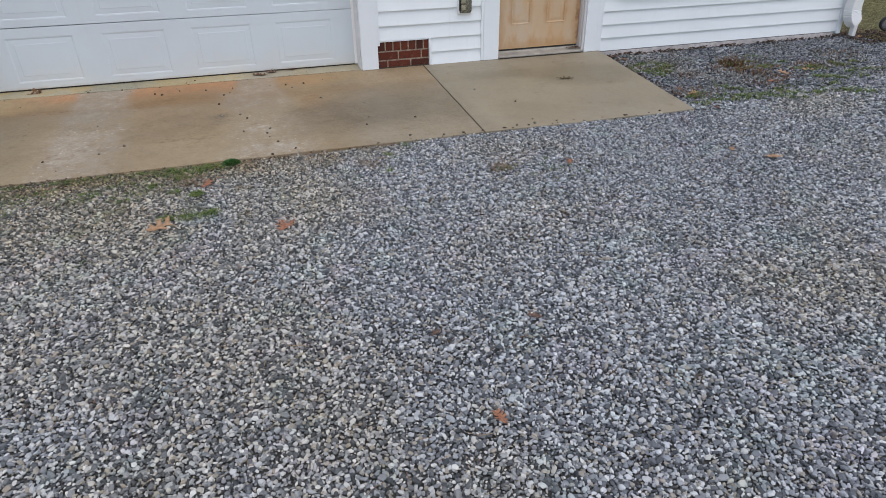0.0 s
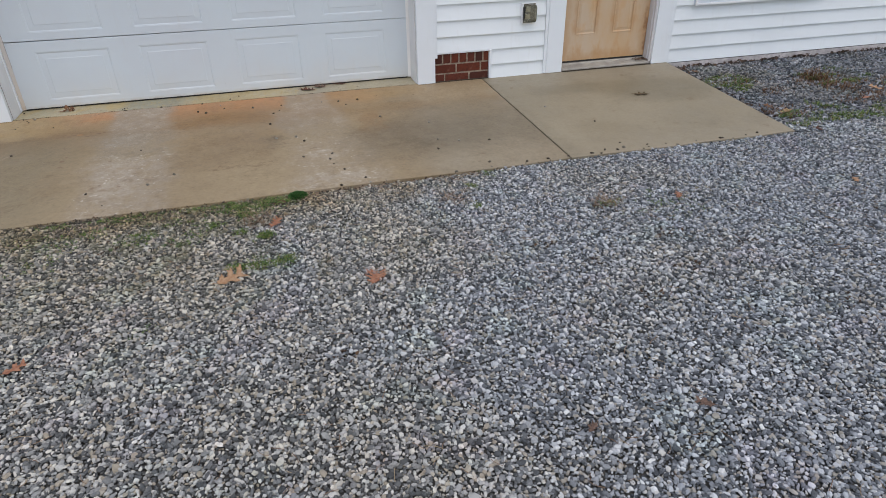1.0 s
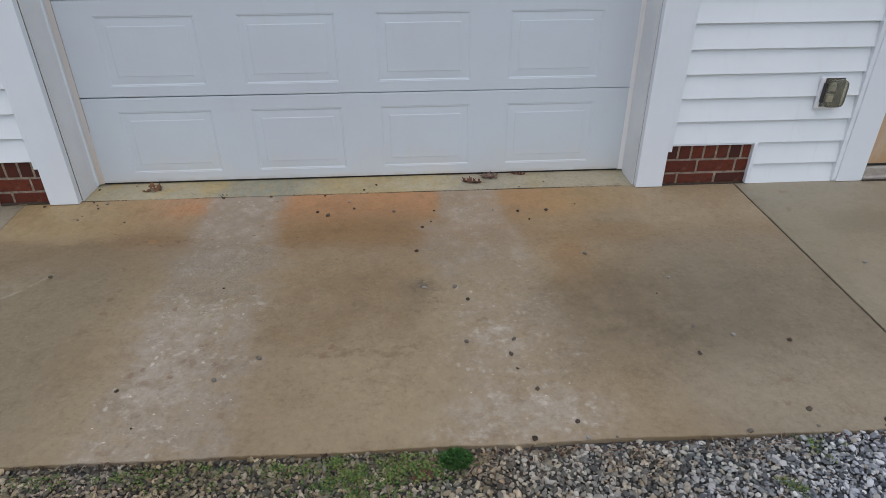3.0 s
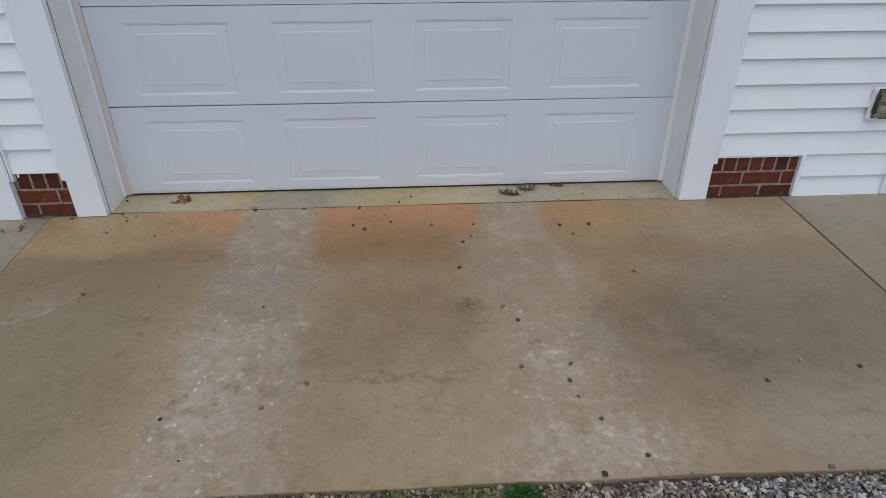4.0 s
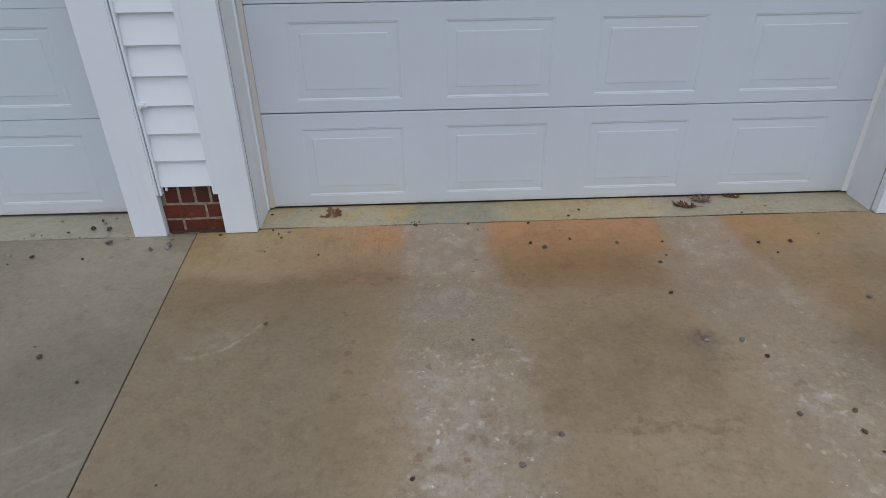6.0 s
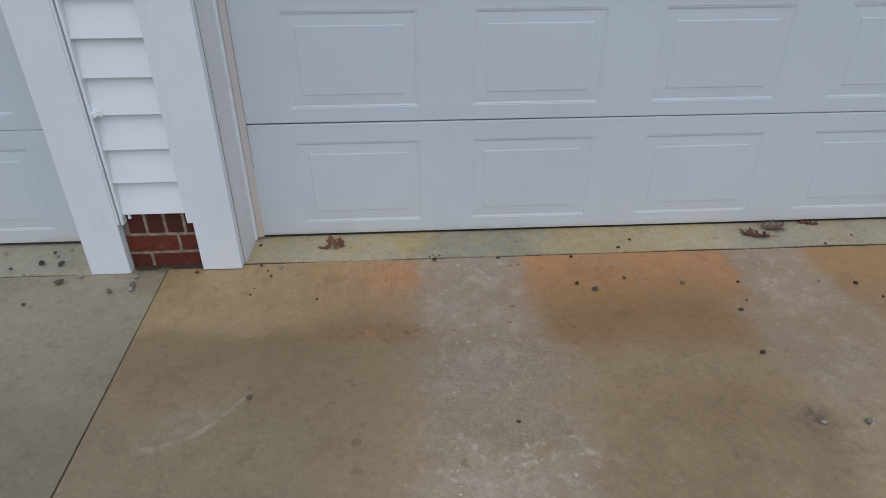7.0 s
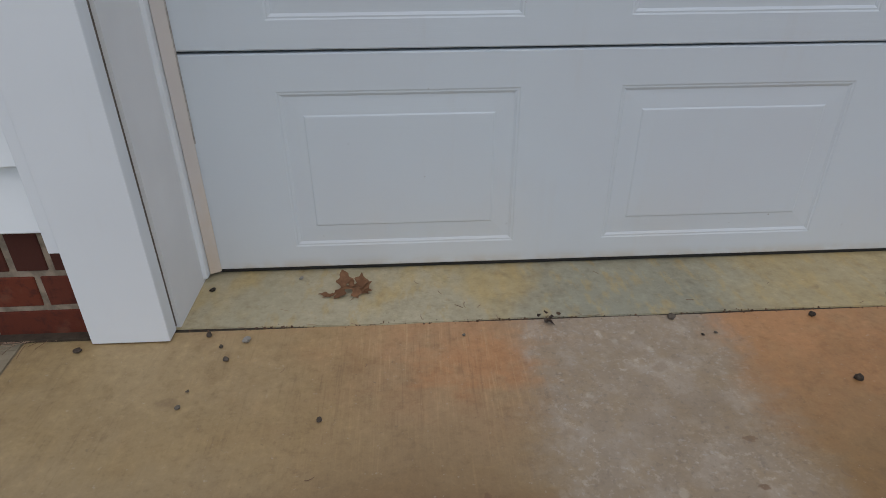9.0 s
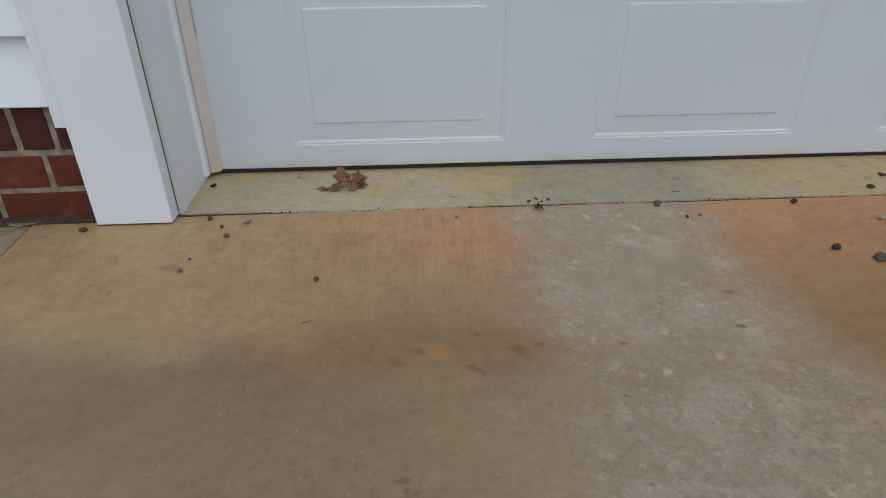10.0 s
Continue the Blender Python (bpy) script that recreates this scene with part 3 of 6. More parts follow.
    c = n.mix(n.step(n.noise(110, 2, 0.5, n.stretch(1.1, 1.1, 1)), 0.68, 0.78, 0.0, 0.24), c, (0.56, 0.52, 0.46))
    grain = n.noise(230, 3, 0.7)
    c = n.mix(0.10, c, n.mix(1.0, c, n.ramp(grain, (0.25, (0.40, 0.40, 0.40)), (0.75, (1.38, 1.38, 1.38))), "MULTIPLY"))
    n.color(c)
    n.rough(n.step(mott, 0.3, 0.7, 0.48, 0.72))
    h = n.math("ADD", n.math("MULTIPLY", n.noise(220, 4, 0.7), 0.4), n.noise(22, 4, 0.6))
    n.bump(h, 0.12, 0.004)
    return n.mat


CONCRETE = {k: concrete("concrete_" + k, k) for k in ("middle", "right", "left", "floor")}


def gravel_stone():
    n = Nodes("crushed_grey_stone", 0.72, spec=0.35)
    r = n.island()
    c = n.ramp(r, (0.0, (0.055, 0.060, 0.067)), (0.28, (0.155, 0.165, 0.180)), (0.60, (0.385, 0.400, 0.424)),
               (0.80, (0.680, 0.688, 0.700)), (0.86, (0.330, 0.302, 0.258)), (0.93, (0.400, 0.366, 0.318)), (1.0, (0.80, 0.80, 0.79)))
    x, y, z = n.xyz()
    warm = n.step(n.math("ADD", n.noise(0.9, 4, 0.6), n.step(x, 1.6, -1.0, 0.0, 0.20)), 0.48, 0.70)
    dirty = n.mul(n.step(x, 0.75, -0.15), n.step(y, 2.55, 3.25))
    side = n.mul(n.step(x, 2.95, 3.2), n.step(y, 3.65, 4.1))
    dirty = n.mul(dirty, n.step(n.noise(3.4, 4, 0.65), 0.30, 0.58, 0.45, 1.0))
    c = n.mix(n.mul(warm, 0.60), c, n.mix(1.0, c, (1.05, 0.94, 0.76), "MULTIPLY"))
    c = n.mix(n.mul(dirty, 0.70), c, n.mix(1.0, c, (0.92, 0.84, 0.70), "MULTIPLY"))
    c = n.mix(n.mul(dirty, n.step(n.noise(7.5, 4, 0.7), 0.50, 0.64), 0.50), c, (0.150, 0.135, 0.066))
    tan = n.mul(n.step(y, 3.40, 3.66), n.step(x, 1.15, 0.45), n.step(n.noise(4.8, 4, 0.65), 0.34, 0.60, 0.35, 1.0))
    c = n.mix(n.mul(tan, 0.80), c, n.mix(1.0, c, (0.88, 0.73, 0.50), "MULTIPLY"))
    moss = n.mul(n.step(y, 3.40, 3.68), n.step(x, 0.05, -0.45), n.step(n.noise(6.1, 4, 0.65), 0.36, 0.58))
    c = n.mix(n.mul(moss, 0.28), c, (0.115, 0.105, 0.050))
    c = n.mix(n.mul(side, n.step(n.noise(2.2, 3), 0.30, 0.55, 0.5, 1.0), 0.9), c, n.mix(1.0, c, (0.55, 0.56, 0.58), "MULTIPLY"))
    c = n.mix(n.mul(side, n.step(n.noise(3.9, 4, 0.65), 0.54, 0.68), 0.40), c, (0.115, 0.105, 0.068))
    c = n.mix(n.mul(n.step(n.noise(4.3, 3, 0.6), 0.54, 0.66), 0.45), c, n.mix(1.0, c, (0.90, 1.03, 0.98), "MULTIPLY"))
    c = n.mix(n.mul(n.step(n.noise(3.7, 3, 0.6, n.stretch(1.0, 1.3, 1.0)), 0.55, 0.68), 0.45), c, n.mix(1.0, c, (1.03, 0.93, 1.02), "MULTIPLY"))
    c = n.mix(n.mul(n.step(n.noise(5.5, 3, 0.6), 0.66, 0.78), 0.45), c, (0.17, 0.115, 0.065))
    c = n.mix(n.mul(n.step(n.noise(240, 3), 0.55, 0.75), 0.3), c, (0.42, 0.42, 0.42))
    c = n.mix(n.mul(n.step(x, 0.8, 1.8), n.step(y, 1.9, 2.7)), c, n.mix(1.0, c, (0.915, 0.93, 0.95), "MULTIPLY"))
    n.color(n.mix(1.0, c, (0.924, 0.932, 0.936), "MULTIPLY"))
    n.bump(n.noise(420, 3), 0.35, 0.002)
    return n.mat


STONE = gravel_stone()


def pebble_material():
    n = Nodes("loose_pebble", 0.85, spec=0.2)
    r = n.each()
    c = n.ramp(r, (0.0, (0.032, 0.023, 0.017)), (0.40, (0.074, 0.056, 0.043)), (0.75, (0.120, 0.098, 0.078)), (1.0, (0.22, 0.20, 0.17)))
    n.color(n.mix(n.step(n.noise(160, 3), 0.5, 0.7), c, (0.12, 0.10, 0.08)))
    n.bump(n.noise(260, 3), 0.4, 0.002)
    return n.mat


PEBBLE = pebble_material()
PALE_PEBBLE = plain("pale_stone_chip", (0.285, 0.265, 0.235), 0.7, scale=120)


def ground_material():
    n = Nodes("gravelly_soil_and_lawn", 0.95)
    x, y, z = n.xyz()
    v = n.t.nodes.new("ShaderNodeTexVoronoi")
    v.inputs["Scale"].default_value = 78
    n.t.links.new(n.co, v.inputs["Vector"])
    fines = n.mix(n.step(n.noise(40, 4), 0.35, 0.7), (0.045, 0.043, 0.039), (0.090, 0.086, 0.080))
    stones = n.ramp(v.outputs["Color"], (0.0, (0.068, 0.070, 0.074)), (0.5, (0.202, 0.205, 0.210)), (1.0, (0.445, 0.443, 0.440)))
    drive = n.mix(n.step(v.outputs["Distance"], 0.45, 0.75), stones, fines)
    near = n.mul(n.step(x, -1.85, -1.75), n.step(n.math("MULTIPLY_ADD", x, 0.3126, y), 1.05, 1.13), n.step(n.math("MULTIPLY_ADD", x, -0.879, y), -0.76, -0.68))
    near = n.math("MAXIMUM", near, n.mul(n.step(y, 3.62, 3.74), n.step(x, -1.85, -1.75)))
    drive = n.mix(near, drive, fines)
    lawn = n.mix(n.step(n.noise(14, 5, 0.7), 0.35, 0.65), (0.105, 0.098, 0.030), (0.165, 0.140, 0.055))
    bed = n.mix(n.step(n.noise(26, 4), 0.4, 0.65), (0.060, 0.032, 0.018), (0.14, 0.085, 0.045))
    edge = n.math("ADD", x, n.math("MULTIPLY", n.math("SUBTRACT", n.noise(2.2, 3), 0.5), 0.5))
    side = n.step(n.math("ADD", edge, n.math("MULTIPLY", y, -0.35)), 4.30, 4.42)
    c = n.mix(n.math("MAXIMUM", side, n.step(n.math("ABSOLUTE", n.math("SUBTRACT", y, -1.0)), 7.5, 8.2)), drive, lawn)
    c = n.mix(n.mul(n.band(edge, 5.92, 6.75, 0.06), n.band(y, 4.95, 5.75, 0.15)), c, bed)
    n.color(c)
    n.bump(n.noise(60, 5, 0.7), 0.6, 0.02)
    return n.mat


GROUND = ground_material()


def leaf_material(name, a, b):
    n = Nodes(name, 0.7, spec=0.3)
    c = n.mix(n.step(n.noise(38, 4, 0.65), 0.35, 0.7), a, b)
    c = n.mix(n.step(n.noise(120, 2), 0.66, 0.74, 0.0, 0.6), c, tuple(v * 0.3 for v in a))
    n.color(c)
    n.bump(n.noise(140, 3), 0.3, 0.002)
    return n.mat


LEAF_TAN = leaf_material("dry_leaf_tan", (0.34, 0.19, 0.100), (0.45, 0.28, 0.165))
LEAF_RED = leaf_material("dry_leaf_russet", (0.29, 0.118, 0.066), (0.38, 0.190, 0.115))
LEAF_DARK = leaf_material("wet_leaf_dark", (0.085, 0.036, 0.024), (0.150, 0.064, 0.038))
LEAF_DULL = leaf_material("dull_leaf_brown", (0.120, 0.072, 0.052), (0.205, 0.130, 0.098))
LEAF_OLIVE = leaf_material("dull_leaf_olive", (0.105, 0.072, 0.036), (0.170, 0.120, 0.062))
LEAF_BROWN = leaf_material("curled_leaf_brown", (0.140, 0.065, 0.030), (0.235, 0.118, 0.058))


def blade_material(name, stops):
    n = Nodes(name, 0.6, spec=0.3)
    n.color(n.ramp(n.island(), *stops))
    return n.mat


GREEN_BLADE = blade_material("green_weed", ((0.0, (0.034, 0.070, 0.018)), (0.40, (0.095, 0.170, 0.034)), (0.70, (0.170, 0.225, 0.052)), (1.0, (0.22, 0.165, 0.085))))
DEEP_BLADE = blade_material("dark_green_weed", ((0.0, (0.026, 0.085, 0.024)), (1.0, (0.075, 0.170, 0.038))))
STRAW = blade_material("dry_straw", ((0.0, (0.15, 0.085, 0.052)), (0.6, (0.27, 0.175, 0.115)), (1.0, (0.36, 0.28, 0.18))))
LITTER = blade_material("rotting_leaf_litter", ((0.0, (0.030, 0.018, 0.012)), (0.7, (0.066, 0.038, 0.024)), (1.0, (0.125, 0.072, 0.040))))
LAWN = blade_material("dull_lawn", ((0.0, (0.085, 0.090, 0.022)), (0.5, (0.205, 0.185, 0.055)), (1.0, (0.33, 0.27, 0.115))))
RUST_WEED = blade_material("dead_russet_weed", ((0.0, (0.075, 0.034, 0.018)), (0.5, (0.14, 0.070, 0.032)), (1.0, (0.22, 0.13, 0.065))))


# ---- mesh helpers ----
def link(name, bm, material, parent=None, label="", smooth=False):
    me = bpy.data.meshes.new(name)
    bm.normal_update()
    bm.to_mesh(me)
    bm.free()
    if smooth:
        me.polygons.foreach_set("use_smooth", [True] * len(me.polygons))
    me.materials.append(material)
    ob = new(name, me)
    if parent:
        ob.parent = parent
    if label:
        tagged(ob, label)
    return ob


def part(name, bm, material, parent, label="", smooth=False):
    return link(name, bm, material, parent, label, smooth)


def boxes(*bounds, bevel=0.0, segments=2):
    """One bmesh of boxes, each given as x0, x1, y0, y1, z0, z1."""
    bm = bmesh.new()
    for x0, x1, y0, y1, z0, z1 in bounds:
        m = Matrix.Translation(((x0 + x1) / 2, (y0 + y1) / 2, (z0 + z1) / 2)) @ Matrix.Diagonal((x1 - x0, y1 - y0, z1 - z0, 1))
        bmesh.ops.create_cube(bm, size=1, matrix=m)
    if bevel:
        bmesh.ops.bevel(bm, geom=bm.edges[:], offset=bevel, segments=segments, affect="EDGES", profile=0.6)
    return bm


def prism(profile, axis, a, b):
    """A profile (pairs) swept along an axis from a to b. axis x: pairs are (y, z); z: pairs are (x, y)."""
    bm = bmesh.new()
    rings = []
    for s in (a, b):
        rings.append([bm.verts.new((s, p, q) if axis == "x" else (p, q, s)) for p, q in profile])
    k = len(profile)
    for i in range(k):
        bm.faces.new((rings[0][i], rings[0][(i + 1) % k], rings[1][(i + 1) % k], rings[1][i]))
    bm.faces.new(rings[0])
    bm.faces.new(rings[1])
    bmesh.ops.recalc_face_normals(bm, faces=bm.faces[:])
    return bm


def lathe(points, segments=24, axis="y", centre=(0, 0, 0)):
    """Turned body: points are (radius, distance along the axis)."""
    bm = bmesh.new()
    rings = []
    for r, d in points:
        ring = []
        for i in range(segments):
            a = 2 * math.pi * i / segments
            u, v = r * math.cos(a), r * math.sin(a)
            p = {"y": (u, d, v), "x": (d, u, v), "z": (u, v, d)}[axis]
            ring.append(bm.verts.new(Vector(p) + Vector(centre)))
        rings.append(ring)
    for A, B in zip(rings, rings[1:]):
        for i in range(segments):
            j = (i + 1) % segments
            bm.faces.new((A[i], A[j], B[j], B[i]))
    bm.faces.new(rings[0])
    bm.faces.new(rings[-1])
    bmesh.ops.recalc_face_normals(bm, faces=bm.faces[:])
    return bm


def holder(name, place=(0, 0, 0)):
    ob = new(name)
    ob.location = place
    ob.empty_display_size = 0.1
    return ob


# ---- the plan ----
FACE = 5.37          # front of the trim boards
LIP = 5.386          # front of the siding laps
BRICK_FACE = 5.403
DOOR_FACE = 5.599    # garage door
COURSE, FIRST = 0.1175, 0.224
HOUSE_L, HOUSE_R, HOUSE_B, TOP = -6.0, 6.04, 11.0, 2.81
EDGE = 3.738         # front edge of the concrete


def slab_z(y):
    return -0.039 * (FACE - y)


def gravel_z(x, y):
    d = EDGE - y
    if d > 0:
        z = -0.071 - 0.024 * min(d, 2.7)
        if x < 1.2:
            z -= 0.006 * math.exp(-d / 0.05) * min(1.0, 1.2 - x)
    else:
        z = -0.071 - 0.008 * d
    return z + 0.006 * noise.noise((x * 0.9, y * 0.9, 3.0))


# ---- ground ----
def build_ground():
    xs = [-400, -120, -40, -16] + [-8 + 0.25 * i for i in range(73)] + [16, 40, 120, 400]
    ys = [-400, -120, -40, -12] + [-5 + 0.25 * i for i in range(69)] + [20, 45, 120, 400]
    bm = bmesh.new()
    g = [[bm.verts.new((x, y, max(gravel_z(x, y) - 0.006, -0.30) if -6 < y < 5.5 else -0.062 if y > 0 else -0.17)) for x in xs] for y in ys]
    for j in range(len(ys) - 1):
        for i in range(len(xs) - 1):
            bm.faces.new((g[j][i], g[j][i + 1], g[j + 1][i + 1], g[j + 1][i]))
    return tagged(link("ground", bm, GROUND, smooth=True), "dark gritty soil under grey gravel, lawn beyond the house", "ground", kind="structure")


build_ground()


# ---- concrete ----
def slab(name, front, back, z_front, z_back, material, parent, thick=0.10):
    """A concrete panel between a front and a back edge, each a pair of x at its y, with eased edges."""
    (fx0, fx1, fy, fy1), (bx0, bx1, by) = front, back
    bm = bmesh.new()
    top = [(fx0, fy, z_front), (fx1, fy1, z_front), (bx1, by, z_back), (bx0, by, z_back)]
    nx, ny = 60, 12
    rows = []
    for j in range(ny + 1):
        v = j / ny
        a, b = Vector(top[0]).lerp(Vector(top[3]), v), Vector(top[1]).lerp(Vector(top[2]), v)
        row = []
        for i in range(nx + 1):
            p = a.lerp(b, i / nx)
            if j == 0:
                p.y += 0.012 * noise.noise((p.x * 2.3, 0, 1.7))
            if j == ny and fx0 < 0:
                p.y += 0.0030 * noise.noise((p.x * 9.1, 4.0, 0.3))
            if 0 < i < nx and 0 < j < ny:
                p.z += 0.0025 * noise.noise((p.x * 1.4, p.y * 1.4, 0))
            row.append(bm.verts.new(p))
        rows.append(row)
    for j in range(ny):
        for i in range(nx):
            bm.faces.new((rows[j][i], rows[j][i + 1], rows[j + 1][i + 1], rows[j + 1][i]))
    rim = [e for e in bm.edges if len(e.link_faces) == 1]
    ext = bmesh.ops.extrude_edge_only(bm, edges=rim)
    for v in [v for v in ext["geom"] if isinstance(v, bmesh.types.BMVert)]:
        v.co.z -= thick
    bmesh.ops.recalc_face_normals(bm, faces=bm.faces[:])
    top_rim = [e for e in bm.edges if len(e.link_faces) == 2 and e.calc_face_angle(0) > 1.0 and all(v.co.z > min(z_front, z_back) - thick * 0.5 for v in e.verts)]
    bmesh.ops.bevel(bm, geom=top_rim, offset=0.0015, segments=2, affect="EDGES")
    return part(name, bm, material, parent)


pavement = tagged(holder("pavement"), "stained beige concrete apron before the garage doors", "pavement", kind="structure")
zf = slab_z(EDGE)
slab("slab", (-2.045, 1.4835, EDGE + 0.035, EDGE - 0.002), (-2.122, 1.5135, 5.402), zf, 0.0, CONCRETE["middle"], pavement)
slab("slab", (1.4930, 3.070, EDGE - 0.002, EDGE - 0.022), (1.5215, 3.232, 5.455), zf, 0.002, CONCRETE["right"], pavement)
slab("slab", (-6.4, -2.0502, EDGE + 0.035, EDGE + 0.035), (-6.4, -2.1258, 5.3725), zf, -0.006, CONCRETE["left"], pavement)
slab("slab", (-2.3835, -2.1258, 5.3732, 5.3732), (-2.3835, -2.1268, 5.402), -0.006, -0.004, CONCRETE["left"], pavement)
part("joint_filler", boxes((-2.16, -2.0, EDGE + 0.06, 5.38, -0.14, -0.078), (1.42, 1.57, EDGE + 0.03, 5.38, -0.14, -0.078)), JOINT_AND_GAP, pavement)
for x0, x1, y, z in ((-1.87, 1.00, 5.4082, 0.001), (-5.24, -2.385, 5.3772, -0.005)):
    slab("garage_floor", (x0, x1, y, y), (x0, x1, 6.6), z, 0.022, CONCRETE["floor"], pavement)
part("joint_filler", boxes((-2.12, 1.0, 5.398, 5.413, -0.08, -0.0012), (-5.2, -2.384, 5.369, 5.381, -0.08, -0.0078)), JOINT_AND_GAP, pavement)

# ---- house walls ----
wall = tagged(holder("wall_front"), "house front clad in white vinyl siding over red brick", "wall", kind="structure")
OPEN = ((-5.20, -2.40), (-1.845, 0.975), (2.195, 3.06))      # garage, garage, entry
WIN = (3.545, 4.60, 0.605, 1.85)
HEAD, ENTRY_HEAD = 2.31, 2.10
Y0, Y1 = 5.415, 5.585
core = boxes((HOUSE_L, OPEN[0][0], Y0, Y1, -0.12, TOP), (OPEN[0][1], OPEN[1][0], Y0, Y1, -0.12, TOP), (OPEN[1][1], OPEN[2][0], Y0, Y1, -0.12, TOP),
             (OPEN[0][0], OPEN[0][1], Y0, Y1, HEAD, TOP), (OPEN[1][0], OPEN[1][1], Y0, Y1, HEAD, TOP), (OPEN[2][0], OPEN[2][1], Y0, Y1, ENTRY_HEAD, TOP),
             (OPEN[2][1], WIN[0], Y0, Y1, -0.12, TOP), (WIN[1], HOUSE_R, Y0, Y1, -0.12, TOP), (WIN[0], WIN[1], Y0, Y1, -0.12, WIN[2]), (WIN[0], WIN[1], Y0, Y1, WIN[3], TOP))
part("wall_core", core, BACK_WALL, wall)
tagged(link("wall_north", boxes((HOUSE_L, HOUSE_R, HOUSE_B - 0.17, HOUSE_B, -0.12, TOP)), BACK_WALL), "plain white rear wall of the house", "wall", kind="structure")
tagged(link("wall_west", boxes((HOUSE_L, HOUSE_L + 0.17, Y1, HOUSE_B - 0.17, -0.12, TOP)), BACK_WALL), "plain white side wall of the house", "wall", kind="structure")
tagged(link("wall_east", boxes((HOUSE_R - 0.17, HOUSE_R, Y1, HOUSE_B - 0.17, -0.12, TOP)), BACK_WALL), "plain white side wall of the house", "wall", kind="structure")
tagged(link("ceiling", boxes((HOUSE_L, HOUSE_R, Y0, HOUSE_B, TOP, TOP + 0.15)), BACK_WALL), "plain white ceiling slab closing the house", "ceiling", kind="structure")
tagged(link("floor", boxes((HOUSE_L + 0.17, HOUSE_R - 0.17, 6.61, HOUSE_B - 0.17, -0.10, 0.0)), DARK_VOID), "plain dark floor inside the house", "floor", kind="structure")


def plank(z0, x0, x1, height=COURSE):
    """One lapped siding course with a rounded lower lip."""
    z1 = z0 + height + 0.012
    prof = [(LIP + 0.024, z0 + 0.011), (LIP + 0.006, z0 + 0.011), (LIP + 0.005, z0), (LIP + 0.0015, z0), (LIP, z0 + 0.002), (LIP + 0.0215, z1), (LIP + 0.027, z1), (LIP + 0.027, z0 + 0.012)]
    return part("siding_plank", prism(prof, "x", x0, x1), SIDING, wall)


rows = int((TOP - FIRST) / COURSE)
for k in range(-2, rows):
    z = FIRST + COURSE * k
    if k == -2:
        z, h = -0.008, FIRST - COURSE + 0.008
    else:
        h = COURSE
    if z > HEAD + 0.09:
        plank(z, HOUSE_L + 0.08, HOUSE_R - 0.036, h)
        continue
    if k >= 0:
        plank(z, -2.2285, -2.000, h)
        plank(z, 1.128, 2.050, h)
        plank(z, HOUSE_L + 0.08, -5.36, h)
    else:
        plank(z, 1.592, 2.050, h)
        plank(z, HOUSE_L + 0.08, -5.36, h)
    if z + h < 0.47 or z > 1.99:
        plank(z, 3.222, HOUSE_R - 0.036, h)
    else:
        plank(z, 3.222, 3.400, h)
        plank(z, 4.745, HOUSE_R - 0.036, h)
part("starter_strip", boxes((3.225, HOUSE_R - 0.06, LIP + 0.004, 5.412, -0.060, -0.014), bevel=0.002, segments=1), plain("foundation_strip", (0.52, 0.475, 0.465), 0.8, vary=0.2, scale=18), wall, "pinkish grey strip below the siding")
# black strip stands for the shade between siding and foundation strip
part("shadow_gap", boxes((3.225, HOUSE_R - 0.06, LIP + 0.008, 5.412, -0.0138, -0.0082)), RUBBER_AND_GAP, wall)
part("starter_strip", boxes((1.128, 1.59, LIP + 0.004, 5.41, 0.216, 0.2235)), TRIM, wall)
part("corner_post", boxes((HOUSE_R - 0.035, HOUSE_R + 0.012, FACE, 5.46, -0.03, TOP), bevel=0.006), TRIM, wall)
part("corner_post", boxes((HOUSE_L - 0.012, HOUSE_L + 0.08, FACE, 5.46, -0.03, TOP), bevel=0.006), TRIM, wall)
# white edge channel where the siding steps down beside the brick
part("edge_channel", boxes((1.572, 1.592, LIP - 0.006, 5.412, 0.001, 0.226), bevel=0.003), TRIM, wall)


# ---- door surrounds ----
def board(name, x0, x1, y0, y1, z0, z1, material=TRIM, parent=None, bevel=0.003):
    return part(name, boxes((x0, x1, y0, y1, z0, z1), bevel=bevel), material, parent)


